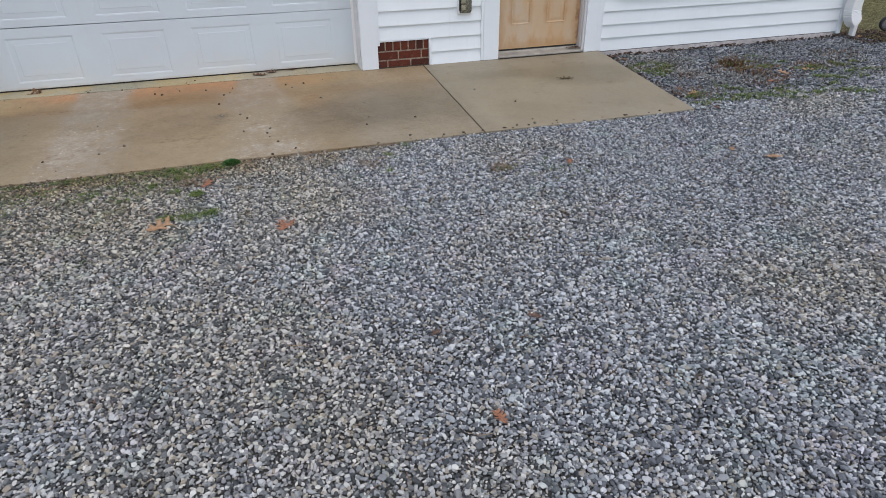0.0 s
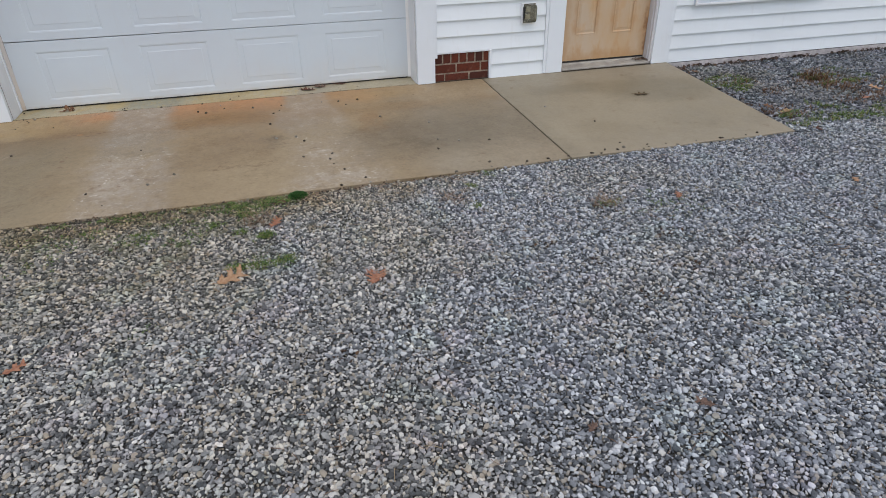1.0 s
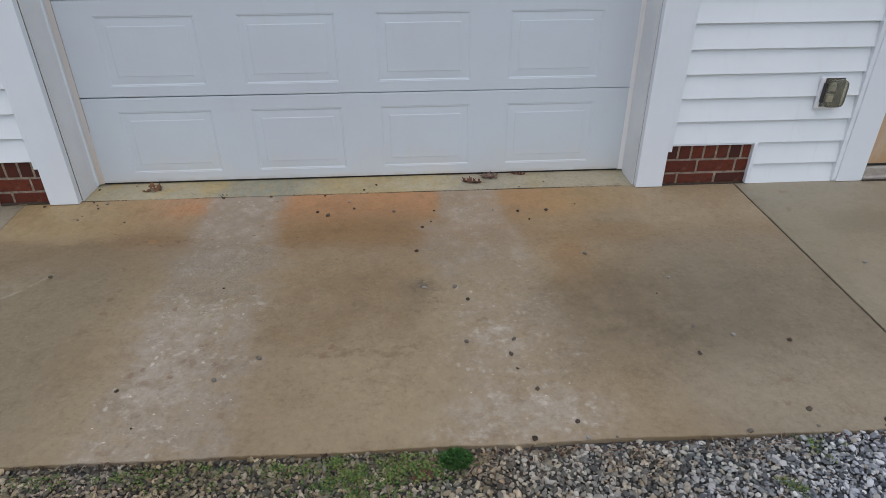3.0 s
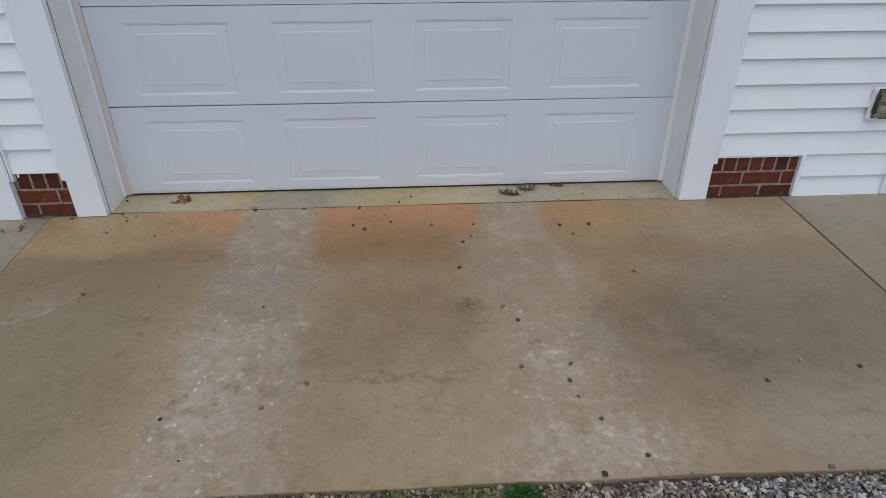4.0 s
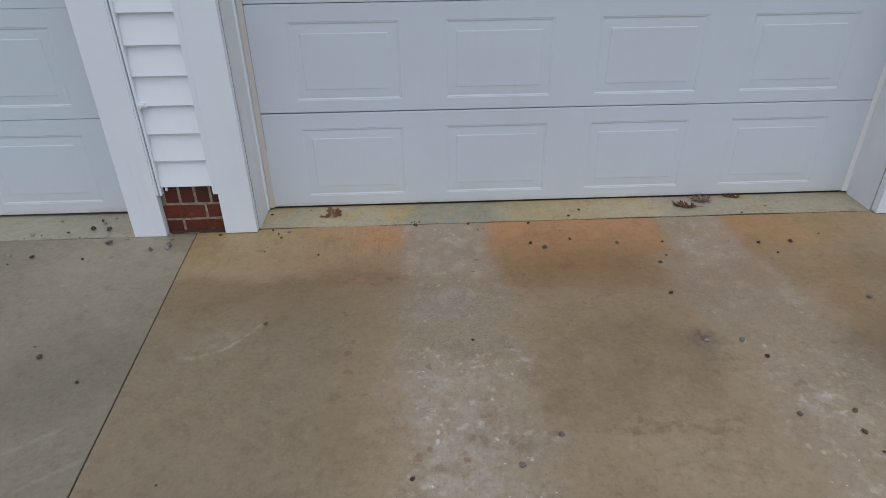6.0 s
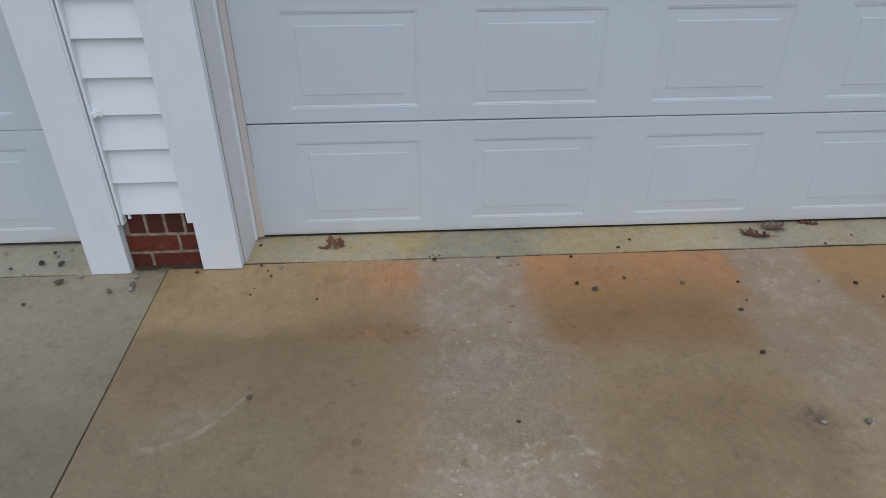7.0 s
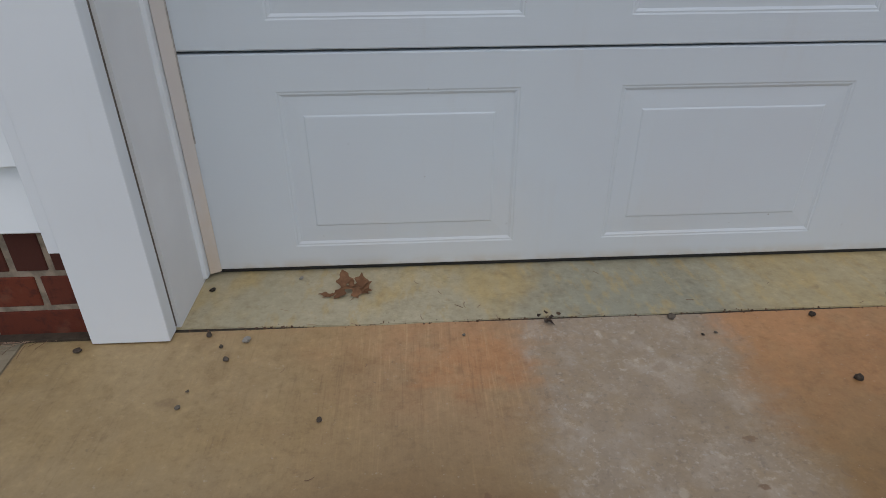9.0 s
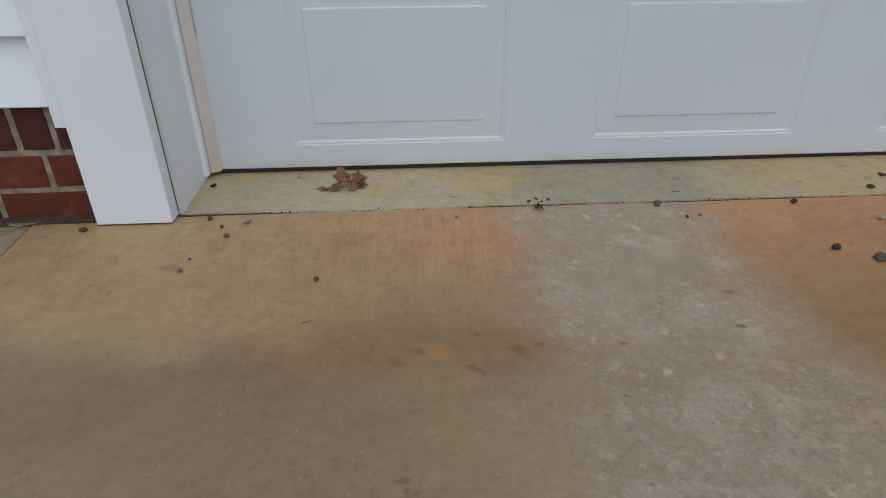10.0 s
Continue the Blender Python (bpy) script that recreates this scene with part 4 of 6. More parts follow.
def garage_surround(left, right, label):
    """Casing boards, jamb boards, stops and tan weatherstrip round one garage opening between two x."""
    f = tagged(holder("garage_door_frame"), label, "door frame", kind="structure")
    for side, edge in ((-1, left), (1, right)):
        out = edge + side * 0.141
        board("casing", min(edge, out), max(edge, out), FACE, 5.4065, 0.002 if left > -3 else -0.005, HEAD + 0.09, TRIM, f)
        lip = out + side * 0.0215
        seam = out + (0.0115 if side > 0 and left < -3 else 0.0)
        board("lip_channel", min(seam, lip), max(seam, lip), FACE + 0.006, 5.405, 0.190, HEAD + 0.09, TRIM, f, 0.002)
        if seam != out:
            board("casing_flange", out + 0.0002, seam - 0.0040, FACE + 0.002, 5.404, 0.192, HEAD + 0.09, TRIM, f, 0.0015)
            board("seam", seam - 0.0038, seam - 0.0002, FACE + 0.012, 5.404, 0.192, HEAD + 0.09, GAP_SHADE, f, 0.0)
        a, b = edge + side * 0.014, edge + side * -0.001
        board("jamb", min(a, b), max(a, b), 5.4165, 5.5652, 0.006, HEAD, JAMB, f)
        # strips in the grooves beside the jamb, dark ones coloured as shade
        a, b = edge + side * 0.014, edge + side * 0.0005
        board("gap_strip", min(a, b), max(a, b), 5.5655, 5.5682, 0.008, HEAD, GAP_SHADE if side < 0 else JAMB, f, 0.0)
        a, b = edge + side * 0.016, edge + side * 0.002
        board("gap_strip", min(a, b), max(a, b), 5.4068, 5.4162, 0.006, HEAD, GAP_SHADE if side < 0 else GAP_PALE, f, 0.0)
        a, b = edge + side * 0.012, edge - side * (0.014 if side < 0 else 0.004)
        board("stop", min(a, b), max(a, b), 5.5685, 5.594, 0.010, HEAD, TRIM, f, 0.005)
        if side < 0:
            # thin strip painted as the shadow of the weatherstrip lip
            board("gap_strip", edge + 0.0362, edge + 0.0385, 5.5960, 5.5988, 0.30, HEAD, GAP_PALE, f, 0.0)
            prof = [(edge + side * 0.012, 5.5945), (edge - side * 0.010, 5.5945), (edge - side * 0.016, 5.584), (edge - side * 0.036, 5.5965), (edge - side * 0.036, 5.5985), (edge + side * 0.012, 5.5985)]
        else:
            prof = [(edge + 0.012, 5.5945), (edge - 0.004, 5.5945), (edge - 0.026, 5.5970), (edge - 0.026, 5.5985), (edge + 0.012, 5.5985)]
        part("weatherstrip", prism(prof, "z", 0.014, HEAD), WEATHERSTRIP if side < 0 else JAMB, f)
    board("head_casing", left + 0.0005, right - 0.0005, FACE, 5.409, HEAD - 0.02, HEAD + 0.09, TRIM, f)
    return f


garage_surround(-1.850, 0.980, "white wrapped casing and jambs around the garage opening")
garage_surround(-5.222, -2.391, "white wrapped casing and jambs around the second garage opening")


# torn end of the siding channel
flap = boxes((-2.227, -2.203, 5.3640, 5.3845, 0.574, 0.592), bevel=0.004, segments=2)
for v in flap.verts:
    v.co.y += 0.009 * noise.noise(v.co * 90)
    v.co.x += 0.010 * noise.noise(v.co * 110)
    v.co.z += 0.012 * noise.noise(v.co * 80 + Vector((3, 0, 0)))
part("torn_flap", flap, SIDING, wall)
for k, (fx, fz) in enumerate(((-2.212, 0.206), (-2.004, 0.203))):
    bit = boxes((fx - 0.005, fx + 0.005, 5.392, 5.402, fz - 0.002, fz + 0.018), bevel=0.002, segments=1)
    for v in bit.verts:
        v.co += 0.003 * Vector(noise.noise_vector(v.co * 90 + Vector((k, 0, 0))))
    part("torn_flap", bit, SIDING, wall)

# ---- garage doors ----
def door_section(width, z0, z1, panels, low=0.007, high=0.004):
    """One stamped steel section with four raised panels; panels: low and high z of the stamping."""
    bm = bmesh.new()
    y = DOOR_FACE
    lo, hi = panels
    w, gap = 0.462, 0.193
    side = (width - 4 * w - 3 * gap) / 2
    cuts = [0.0]
    for i in range(4):
        a = side + i * (w + gap)
        cuts += [a, a + w]
    cuts.append(width)
    zs = [z0 + low, lo, hi, z1 - high]

    def quad(*p):
        bm.faces.new([bm.verts.new(q) for q in p])

    for i in range(len(cuts) - 1):
        for j in range(3):
            x0, x1, a, b = cuts[i], cuts[i + 1], zs[j], zs[j + 1]
            if j == 1 and i % 2 == 1:
                rings = ((0.0, 0.0), (0.0030, 0.0013), (0.0060, 0.0013), (0.0110, 0.0040), (0.016, 0.0040), (0.047, 0.0025), (0.050, 0.0010), (0.053, 0.0008))
                loops = [((x0 + d, y + e, a + d), (x1 - d, y + e, a + d), (x1 - d, y + e, b - d), (x0 + d, y + e, b - d)) for d, e in rings]
                for A, B in zip(loops, loops[1:]):
                    for k in range(4):
                        quad(A[k], A[(k + 1) % 4], B[(k + 1) % 4], B[k])
                quad(*loops[-1])
            else:
                quad((x0, y, a), (x1, y, a), (x1, y, b), (x0, y, b))
    # rounded tongue above and below, ends and back
    for za, zb2, dy in ((z0 + low, z0 + low * 0.64, 0.003), (z1 - high, z1 - high * 0.25, 0.005)):
        quad((0, y, za), (width, y, za), (width, y + dy, zb2), (0, y + dy, zb2))
        quad((0, y + dy, zb2), (width, y + dy, zb2), (width, y + 0.045, zb2), (0, y + 0.045, zb2))
    for x in (0.0, width):
        quad((x, y, z0 + low), (x, y, z1 - high), (x, y + 0.045, z1), (x, y + 0.045, z0 + 0.003))
    quad((0, y + 0.045, z0 + 0.003), (width, y + 0.045, z0 + 0.003), (width, y + 0.045, z1), (0, y + 0.045, z1))
    bmesh.ops.remove_doubles(bm, verts=bm.verts[:], dist=0.00005)
    # the sections close up towards one end
    if z0 > 0.1:
        for v in bm.verts:
            if v.co.z < lo - 0.001:
                v.co.z -= 0.42 * low * v.co.x / width
    bmesh.ops.recalc_face_normals(bm, faces=bm.faces[:])
    return bm


def garage_door(x0, x1, label, gap):
    d = tagged(holder("garage_door", (x0, 0, 0)), label, "garage door", group="garage doors")
    z = 0.011
    for i in range(5):
        top = 0.4665 + 0.4555 * i
        part("section", door_section(x1 - x0, z, top, (top - 0.4000, top - 0.0700), gap if i < 2 else gap * 0.5, gap * 0.57 if i < 1 else gap * 0.3), STEEL_WHITE, d)
        z = top
    part("bottom_seal", boxes((0.004, x1 - x0 - 0.004, DOOR_FACE + 0.006, DOOR_FACE + 0.04, 0.0055, 0.0145), bevel=0.003), RUBBER_AND_GAP, d, "black rubber seal")
    return d


garage_door(-1.825, 0.955, "white raised-panel steel garage door, closed on the concrete", 0.007)
garage_door(-5.225, -2.415, "white raised-panel steel garage door beside the brick pier", 0.003)

# ---- brickwork ----
brick_meshes = {}


def brick(x0, x1, z0, z1):
    key = (round(x1 - x0, 4), round(z1 - z0, 4))
    if key not in brick_meshes:
        bm = boxes((0, key[0], 0, 0.06, 0, key[1]), bevel=0.0020, segments=1)
        for v in bm.verts:
            v.co += 0.0028 * Vector(noise.noise_vector(v.co * 60 + Vector((len(brick_meshes), 0, 0))))
        me = bpy.data.meshes.new("brick")
        bm.to_mesh(me)
        bm.free()
        me.materials.append(BRICK)
        brick_meshes[key] = me
    ob = new("brick", brick_meshes[key])
    ob.location = (x0, BRICK_FACE + random.uniform(-0.0015, 0.0015), z0)
    ob.parent = wall


def brickwork(xa, xb, joint1, joint2, joint3):
    """Two running courses and a rowlock course on top, with joints at the given first x."""
    part("mortar", boxes((xa, xb, BRICK_FACE + 0.0035, BRICK_FACE + 0.05, -0.05, 0.232)), MORTAR, wall)
    for z0, z1, start, pitch in ((-0.008, 0.056, joint1, 0.203), (0.0675, 0.1295, joint2, 0.203), (0.1415, 0.2300, joint3, 0.067)):
        x = start
        while x > xa:
            x -= pitch
        while x < xb:
            a, b = max(x + 0.0055, xa), min(x + pitch - 0.0055, xb)
            if b - a > 0.012:
                brick(a, b, z0, z1)
            x += pitch


brickwork(1.1215, 1.5715, 1.207, 1.303, 1.192)
brickwork(-2.2495, -1.9915, -2.176, -2.066, -2.102)
part("leaf_mould", boxes((1.125, 1.57, 5.386, 5.405, 0.0005, 0.006), (-2.236, -1.993, 5.384, 5.405, 0.0005, 0.007), bevel=0.001), SOIL_STRIP, wall)

# ---- entry door ----
entry = tagged(holder("door_1"), "closed tan six-panel entry door with stained paint", "door", kind="structure")
EY = 5.452


def entry_leaf():
    x0, x1, z0, z1 = 2.208, 3.022, 0.066, 2.085
    xc = (2.350, 2.540, 2.690, 2.880)
    rowz = ((0.268, 0.760), (0.905, 1.545), (1.655, 1.925))
    cx = [x0, *xc, x1]
    cz = [z0]
    for a, b in rowz:
        cz += [a, b]
    cz.append(z1)
    bm = bmesh.new()

    def quad(*p):
        bm.faces.new([bm.verts.new(q) for q in p])

    for i in range(5):
        for j in range(7):
            a, b, c, d = cx[i], cx[i + 1], cz[j], cz[j + 1]
            if i % 2 and j % 2:
                rings = ((0, 0), (0.005, -0.0025), (0.011, -0.0020), (0.016, 0.0050), (0.022, 0.0055), (0.042, 0.0015))
                loops = [((a + s, EY + e, c + s), (b - s, EY + e, c + s), (b - s, EY + e, d - s), (a + s, EY + e, d - s)) for s, e in rings]
                for A, B in zip(loops, loops[1:]):
                    for k in range(4):
                        quad(A[k], A[(k + 1) % 4], B[(k + 1) % 4], B[k])
                quad(*loops[-1])
            else:
                quad((a, EY, c), (b, EY, c), (b, EY, d), (a, EY, d))
    for p, q in (((x0, z0), (x1, z0)), ((x1, z0), (x1, z1)), ((x1, z1), (x0, z1)), ((x0, z1), (x0, z0))):
        quad((p[0], EY, p[1]), (q[0], EY, q[1]), (q[0], EY + 0.044, q[1]), (p[0], EY + 0.044, p[1]))
    quad((x0, EY + 0.044, z0), (x1, EY + 0.044, z0), (x1, EY + 0.044, z1), (x0, EY + 0.044, z1))
    bmesh.ops.remove_doubles(bm, verts=bm.verts[:], dist=0.00005)
    bmesh.ops.recalc_face_normals(bm, faces=bm.faces[:])
    return bm


part("door_leaf", entry_leaf(), DOOR_TAN, entry)
part("door_sweep", boxes((2.21, 3.02, EY + 0.004, EY + 0.04, 0.052, 0.0655)), RUBBER_AND_GAP, entry, "dark rubber door sweep")
part("door_knob", lathe([(0.0, -0.062), (0.018, -0.062), (0.027, -0.050), (0.028, -0.040), (0.020, -0.027), (0.011, -0.020), (0.011, -0.008), (0.033, -0.006), (0.033, 0.0)], 28, "y", (2.250, EY, 0.842)), NICKEL, entry, "satin nickel knob", True)
sill = [(5.372, 0.004), (5.372, 0.016), (5.380, 0.024), (5.44, 0.040), (5.445, 0.050), (5.50, 0.050), (5.50, 0.004)]
part("threshold", prism(sill, "x", 2.213, 3.045), ALUMINIUM, entry, "weathered ribbed aluminium threshold")
for i in range(5):
    y = 5.388 + 0.0105 * i
    z = 0.0261 + 0.0028 * i
    part("threshold_rib", boxes((2.214, 3.043, y, y + 0.0050, z - 0.003, z + 0.0014)), ALUMINIUM, entry)
# dark strip set proud to draw the shaded gap below the threshold
part("gap_line", boxes((2.211, 3.050, 5.3640, 5.3716, 0.0012, 0.0085)), JOINT_AND_GAP, entry)
board("casing", 2.066, 2.209, FACE, 5.412, 0.002, ENTRY_HEAD + 0.10, TRIM, entry)
board("casing", 3.058, 3.205, FACE, 5.412, 0.002, ENTRY_HEAD + 0.10, TRIM, entry)
board("lip_channel", 2.044, 2.066, FACE + 0.006, 5.405, 0.004, ENTRY_HEAD + 0.10, TRIM, entry, 0.002)
board("lip_channel", 3.205, 3.230, FACE + 0.006, 5.405, 0.004, ENTRY_HEAD + 0.10, TRIM, entry, 0.002)
board("head_casing", 2.2095, 3.0575, FACE, 5.412, ENTRY_HEAD, ENTRY_HEAD + 0.10, TRIM, entry)
board("jamb", 3.026, 3.056, 5.400, 5.50, 0.040, ENTRY_HEAD, SHADED_JAMB, entry)
board("brick_mould", 3.034, 3.057, 5.378, 5.3995, 0.020, ENTRY_HEAD, SHADED_JAMB, entry, 0.006)
board("jamb", 2.175, 2.205, 5.414, 5.50, 0.040, ENTRY_HEAD, JAMB, entry)

# ---- window on the right of the entry ----
win = tagged(holder("window_1"), "white vinyl window with broad flat casing in the siding", "window", kind="structure")
wx0, wx1, wz0, wz1 = WIN
for b in ((3.402, 3.545, 0.458, 2.0), (4.600, 4.742, 0.458, 2.0), (3.5455, 4.5995, 0.458, 0.604), (3.5455, 4.5995, 1.851, 2.0)):
    board("casing", b[0], b[1], FACE - 0.004, 5.414, b[2], b[3], CASING_BLUE, win, 0.004)
board("edge_bead", 3.400, 4.744, FACE - 0.014, FACE - 0.0045, 0.456, 0.474, WINDOW_WHITE, win, 0.003)
board("edge_bead", 3.400, 3.418, FACE - 0.014, FACE - 0.0045, 0.4745, 2.0, WINDOW_WHITE, win, 0.003)
for b in ((wx0, wx0 + 0.045, wz0, wz1), (wx1 - 0.045, wx1, wz0, wz1), (wx0 + 0.0455, wx1 - 0.0455, wz0, wz0 + 0.05), (wx0 + 0.0455, wx1 - 0.0455, wz1 - 0.05, wz1), (wx0 + 0.0455, wx1 - 0.0455, 1.20, 1.245)):
    board("window_frame", b[0], b[1], 5.425, 5.48, b[2], b[3], WINDOW_WHITE, win, 0.004)
glass = Nodes("window_glass", 0.03)
glass.color((0.9, 0.94, 0.95))
glass.bsdf.inputs["Transmission Weight"].default_value = 1.0
part("pane", boxes((wx0 + 0.046, wx1 - 0.046, 5.450, 5.456, wz0 + 0.051, 1.199)), glass.mat, win)
part("pane", boxes((wx0 + 0.046, wx1 - 0.046, 5.450, 5.456, 1.246, wz1 - 0.051)), glass.mat, win)
for i in range(22):
    z = wz0 + 0.06 + 0.055 * i
    part("blind_slat", boxes((wx0 + 0.05, wx1 - 0.05, 5.515, 5.518, z, z + 0.050)), WINDOW_WHITE, win)

# ---- outdoor outlet ----
outlet = tagged(holder("outlet_box"), "outdoor power outlet with a grimy translucent bubble cover on the siding", "outlet")
part("base_plate", boxes((1.828, 1.950, 5.374, 5.392, 0.400, 0.556), bevel=0.008), WINDOW_WHITE, outlet, "white mounting plate")
# added dark sheet keeps the white plate from brightening the cover
part("backing", boxes((1.846, 1.942, 5.3705, 5.3738, 0.412, 0.552)), plain("outlet_dark_olive", (0.070, 0.062, 0.040), 0.8, vary=0.5, scale=40), outlet, "dark olive backing")
part("receptacle", boxes((1.858, 1.892, 5.352, 5.3703, 0.440, 0.478), (1.858, 1.892, 5.352, 5.3703, 0.492, 0.530), bevel=0.006), plain("receptacle_cream", (0.42, 0.40, 0.32), 0.5, vary=0.3, scale=50), outlet, "cream outlet sockets")
smoke = Nodes("smoky_plastic", 0.22)
smoke.color(smoke.mix(smoke.step(smoke.noise(24, 4), 0.38, 0.62), (0.40, 0.375, 0.27), (0.62, 0.60, 0.50)))
smoke.bsdf.inputs["Transmission Weight"].default_value = 0.80
smoke.bsdf.inputs["IOR"].default_value = 1.12
cover = bmesh.new()
shells = []
for depth, f in ((5.3700, 1.0), (5.350, 0.99), (5.335, 0.97), (5.326, 0.92), (5.321, 0.82), (5.319, 0.62), (5.318, 0.30)):
    ring = []
    for i in range(32):
        a = 2 * math.pi * i / 32
        c, q = math.cos(a), math.sin(a)
        ring.append(cover.verts.new((1.894 + 0.047 * f * math.copysign(abs(c) ** 0.34, c), depth, 0.482 + 0.068 * f * math.copysign(abs(q) ** 0.34, q) + (1 - f) * 0.01)))
    shells.append(ring)
for A, B in zip(shells, shells[1:]):
    for i in range(32):
        cover.faces.new((A[i], A[(i + 1) % 32], B[(i + 1) % 32], B[i]))
cover.faces.new(shells[-1])
cover.faces.new(shells[0])
bmesh.ops.recalc_face_normals(cover, faces=cover.faces[:])
part("cover", cover, smoke.mat, outlet, "smoky dirty plastic bubble cover", True)
part("hinge", boxes((1.8405, 1.8455, 5.352, 5.3735, 0.435, 0.530), bevel=0.001, segments=1), BLACK_PLASTIC, outlet)


# ---- downspout at the far corner ----
def downspout():
    d = tagged(holder("downspout"), "white gutter downspout with a ribbed elbow at the house corner", "downspout")
    path = [Vector(p) for p in ((6.045, 5.296, 2.6), (6.045, 5.296, 0.225), (6.048, 5.294, 0.190), (6.058, 5.290, 0.155), (6.074, 5.284, 0.122), (6.094, 5.278, 0.092), (6.112, 5.272, 0.066))]
    bm = bmesh.new()
    rings = []
    n_el = 26
    pts = [path[0], path[1]]
    for i in range(1, n_el + 1):
        f = i / n_el * (len(path) - 2)
        k = min(int(f), len(path) - 3)
        pts.append(path[1 + k].lerp(path[2 + k], f - k))
    for i, p in enumerate(pts):
        t = (pts[min(i + 1, len(pts) - 1)] - pts[max(i - 1, 0)]).normalized()
        sx = Vector((1, 0, 0)) - t * t.x
        sx.normalize()
        sy = t.cross(sx)
        rib = 0.004 if i > 2 and i % 2 else 0.0
        k = max(0.0, (i - 2) / n_el)
        round_end = 1 - 0.62 * k ** 6
        w, h = 0.064 * round_end + rib, 0.054 * round_end + rib
        ring = []
        for a in range(16):
            an = 2 * math.pi * a / 16
            cx, cy = math.cos(an), math.sin(an)
            s = 1 / max(abs(cx), abs(cy)) ** 0.75
            ring.append(bm.verts.new(p + sx * (w * cx * s) + sy * (h * cy * s)))
        rings.append(ring)
    for A, B in zip(rings, rings[1:]):
        for i in range(16):
            j = (i + 1) % 16
            bm.faces.new((A[i], A[j], B[j], B[i]))
    bm.faces.new(rings[0])
    bm.faces.new(rings[-1])
    bmesh.ops.recalc_face_normals(bm, faces=bm.faces[:])
    part("pipe", bm, PIPE_WHITE, d)
    part("outlet_spout", boxes((6.084, 6.132, 5.250, 5.300, -0.040, 0.0760), bevel=0.008), PIPE_WHITE, d)
    part("strap", boxes((5.978, 6.112, 5.238, 5.3640, 1.2, 1.225), bevel=0.002, segments=1), PIPE_WHITE, d)


downspout()


# ---- black cart wheel in the bed by the lawn ----
def cart_wheel():
    w = tagged(holder("cart_wheel", (6.42, 5.17, 0.080)), "black plastic cart wheel standing in brown leaves", "wheel")
    w.rotation_euler = (0, radians(8), radians(-34))
    bm = bmesh.new()
    loops = []
    for i in range(40):
        a = 2 * math.pi * i / 40
        loops.append([bm.verts.new(((0.060 + 0.016 * math.cos(b)) * math.cos(a), 0.020 * math.sin(b), (0.060 + 0.016 * math.cos(b)) * math.sin(a))) for b in (2 * math.pi * k / 10 for k in range(10))])
    for i in range(40):
        A, B = loops[i], loops[(i + 1) % 40]
        for k in range(10):
            bm.faces.new((A[k], A[(k + 1) % 10], B[(k + 1) % 10], B[k]))
    bmesh.ops.recalc_face_normals(bm, faces=bm.faces[:])
    part("tyre", bm, BLACK_PLASTIC, w, "", True)
    part("hub", lathe([(0.004, -0.03), (0.016, -0.028), (0.016, 0.028), (0.004, 0.03)], 20, "y"), BLACK_PLASTIC, w, "", True)
    part("rim", lathe([(0.0, -0.008), (0.050, -0.010), (0.060, -0.004), (0.060, 0.004), (0.050, 0.010), (0.0, 0.008)], 28, "y"), plain("grey_plastic", (0.16, 0.16, 0.165), 0.5), w, "grey plastic rim", True)
    return w


cart_wheel()


# ---- gravel ----
def stone_field(name, spots, label, material, seed, simple=False):
    """Many small irregular stones in one mesh; spots: rows of x, y, z, size."""
    rng = np.random.default_rng(seed)
    base = bmesh.new()
    if simple:
        tip = [base.verts.new(v) for v in ((1, 0, 0), (0, 1, 0), (-1, 0, 0), (0, -1, 0), (0, 0, 1), (0, 0, -1))]
        for k in range(4):
            base.faces.new((tip[k], tip[(k + 1) % 4], tip[4]))
            base.faces.new((tip[(k + 1) % 4], tip[k], tip[5]))
    else:
        bmesh.ops.create_icosphere(base, subdivisions=1, radius=1)
    base.verts.index_update()
    bv = np.array([v.co[:] for v in base.verts])
    bf = np.array([[v.index for v in f.verts] for f in base.faces])
    base.free()
    k, nv, nf = len(spots), len(bv), len(bf)
    shape = 1 + rng.normal(0, 0.16, (k, nv))
    squash = np.stack([rng.uniform(0.80, 1.25, k), rng.uniform(0.62, 0.98, k), rng.uniform(0.36, 0.66, k)], 1)
    v = bv[None] * shape[..., None] * squash[:, None, :]
    q = rng.normal(0, 1, (k, 4))
    q[:, 1:3] *= 0.24
    q /= np.linalg.norm(q, axis=1, keepdims=True)
    w, x, y, z = q.T
    R = np.stack([1 - 2 * (y * y + z * z), 2 * (x * y - z * w), 2 * (x * z + y * w), 2 * (x * y + z * w), 1 - 2 * (x * x + z * z), 2 * (y * z - x * w),
                  2 * (x * z - y * w), 2 * (y * z + x * w), 1 - 2 * (x * x + y * y)], 1).reshape(k, 3, 3)
    v = np.einsum("kij,knj->kni", R, v) * spots[:, 3][:, None, None] + spots[:, None, :3]
    f = bf[None] + (np.arange(k) * nv)[:, None, None]
    me = bpy.data.meshes.new(name)
    me.vertices.add(k * nv)
    me.vertices.foreach_set("co", v.astype(np.float32).ravel())
    me.loops.add(k * nf * 3)
    me.loops.foreach_set("vertex_index", f.astype(np.int32).ravel())
    me.polygons.add(k * nf)
    me.polygons.foreach_set("loop_start", np.arange(0, k * nf * 3, 3, dtype=np.int32))
    me.polygons.foreach_set("use_smooth", np.zeros(k * nf, dtype=bool))
    me.update(calc_edges=True)
    me.materials.append(material)
    return tagged(new(name, me), label, "gravel", kind="stuff")


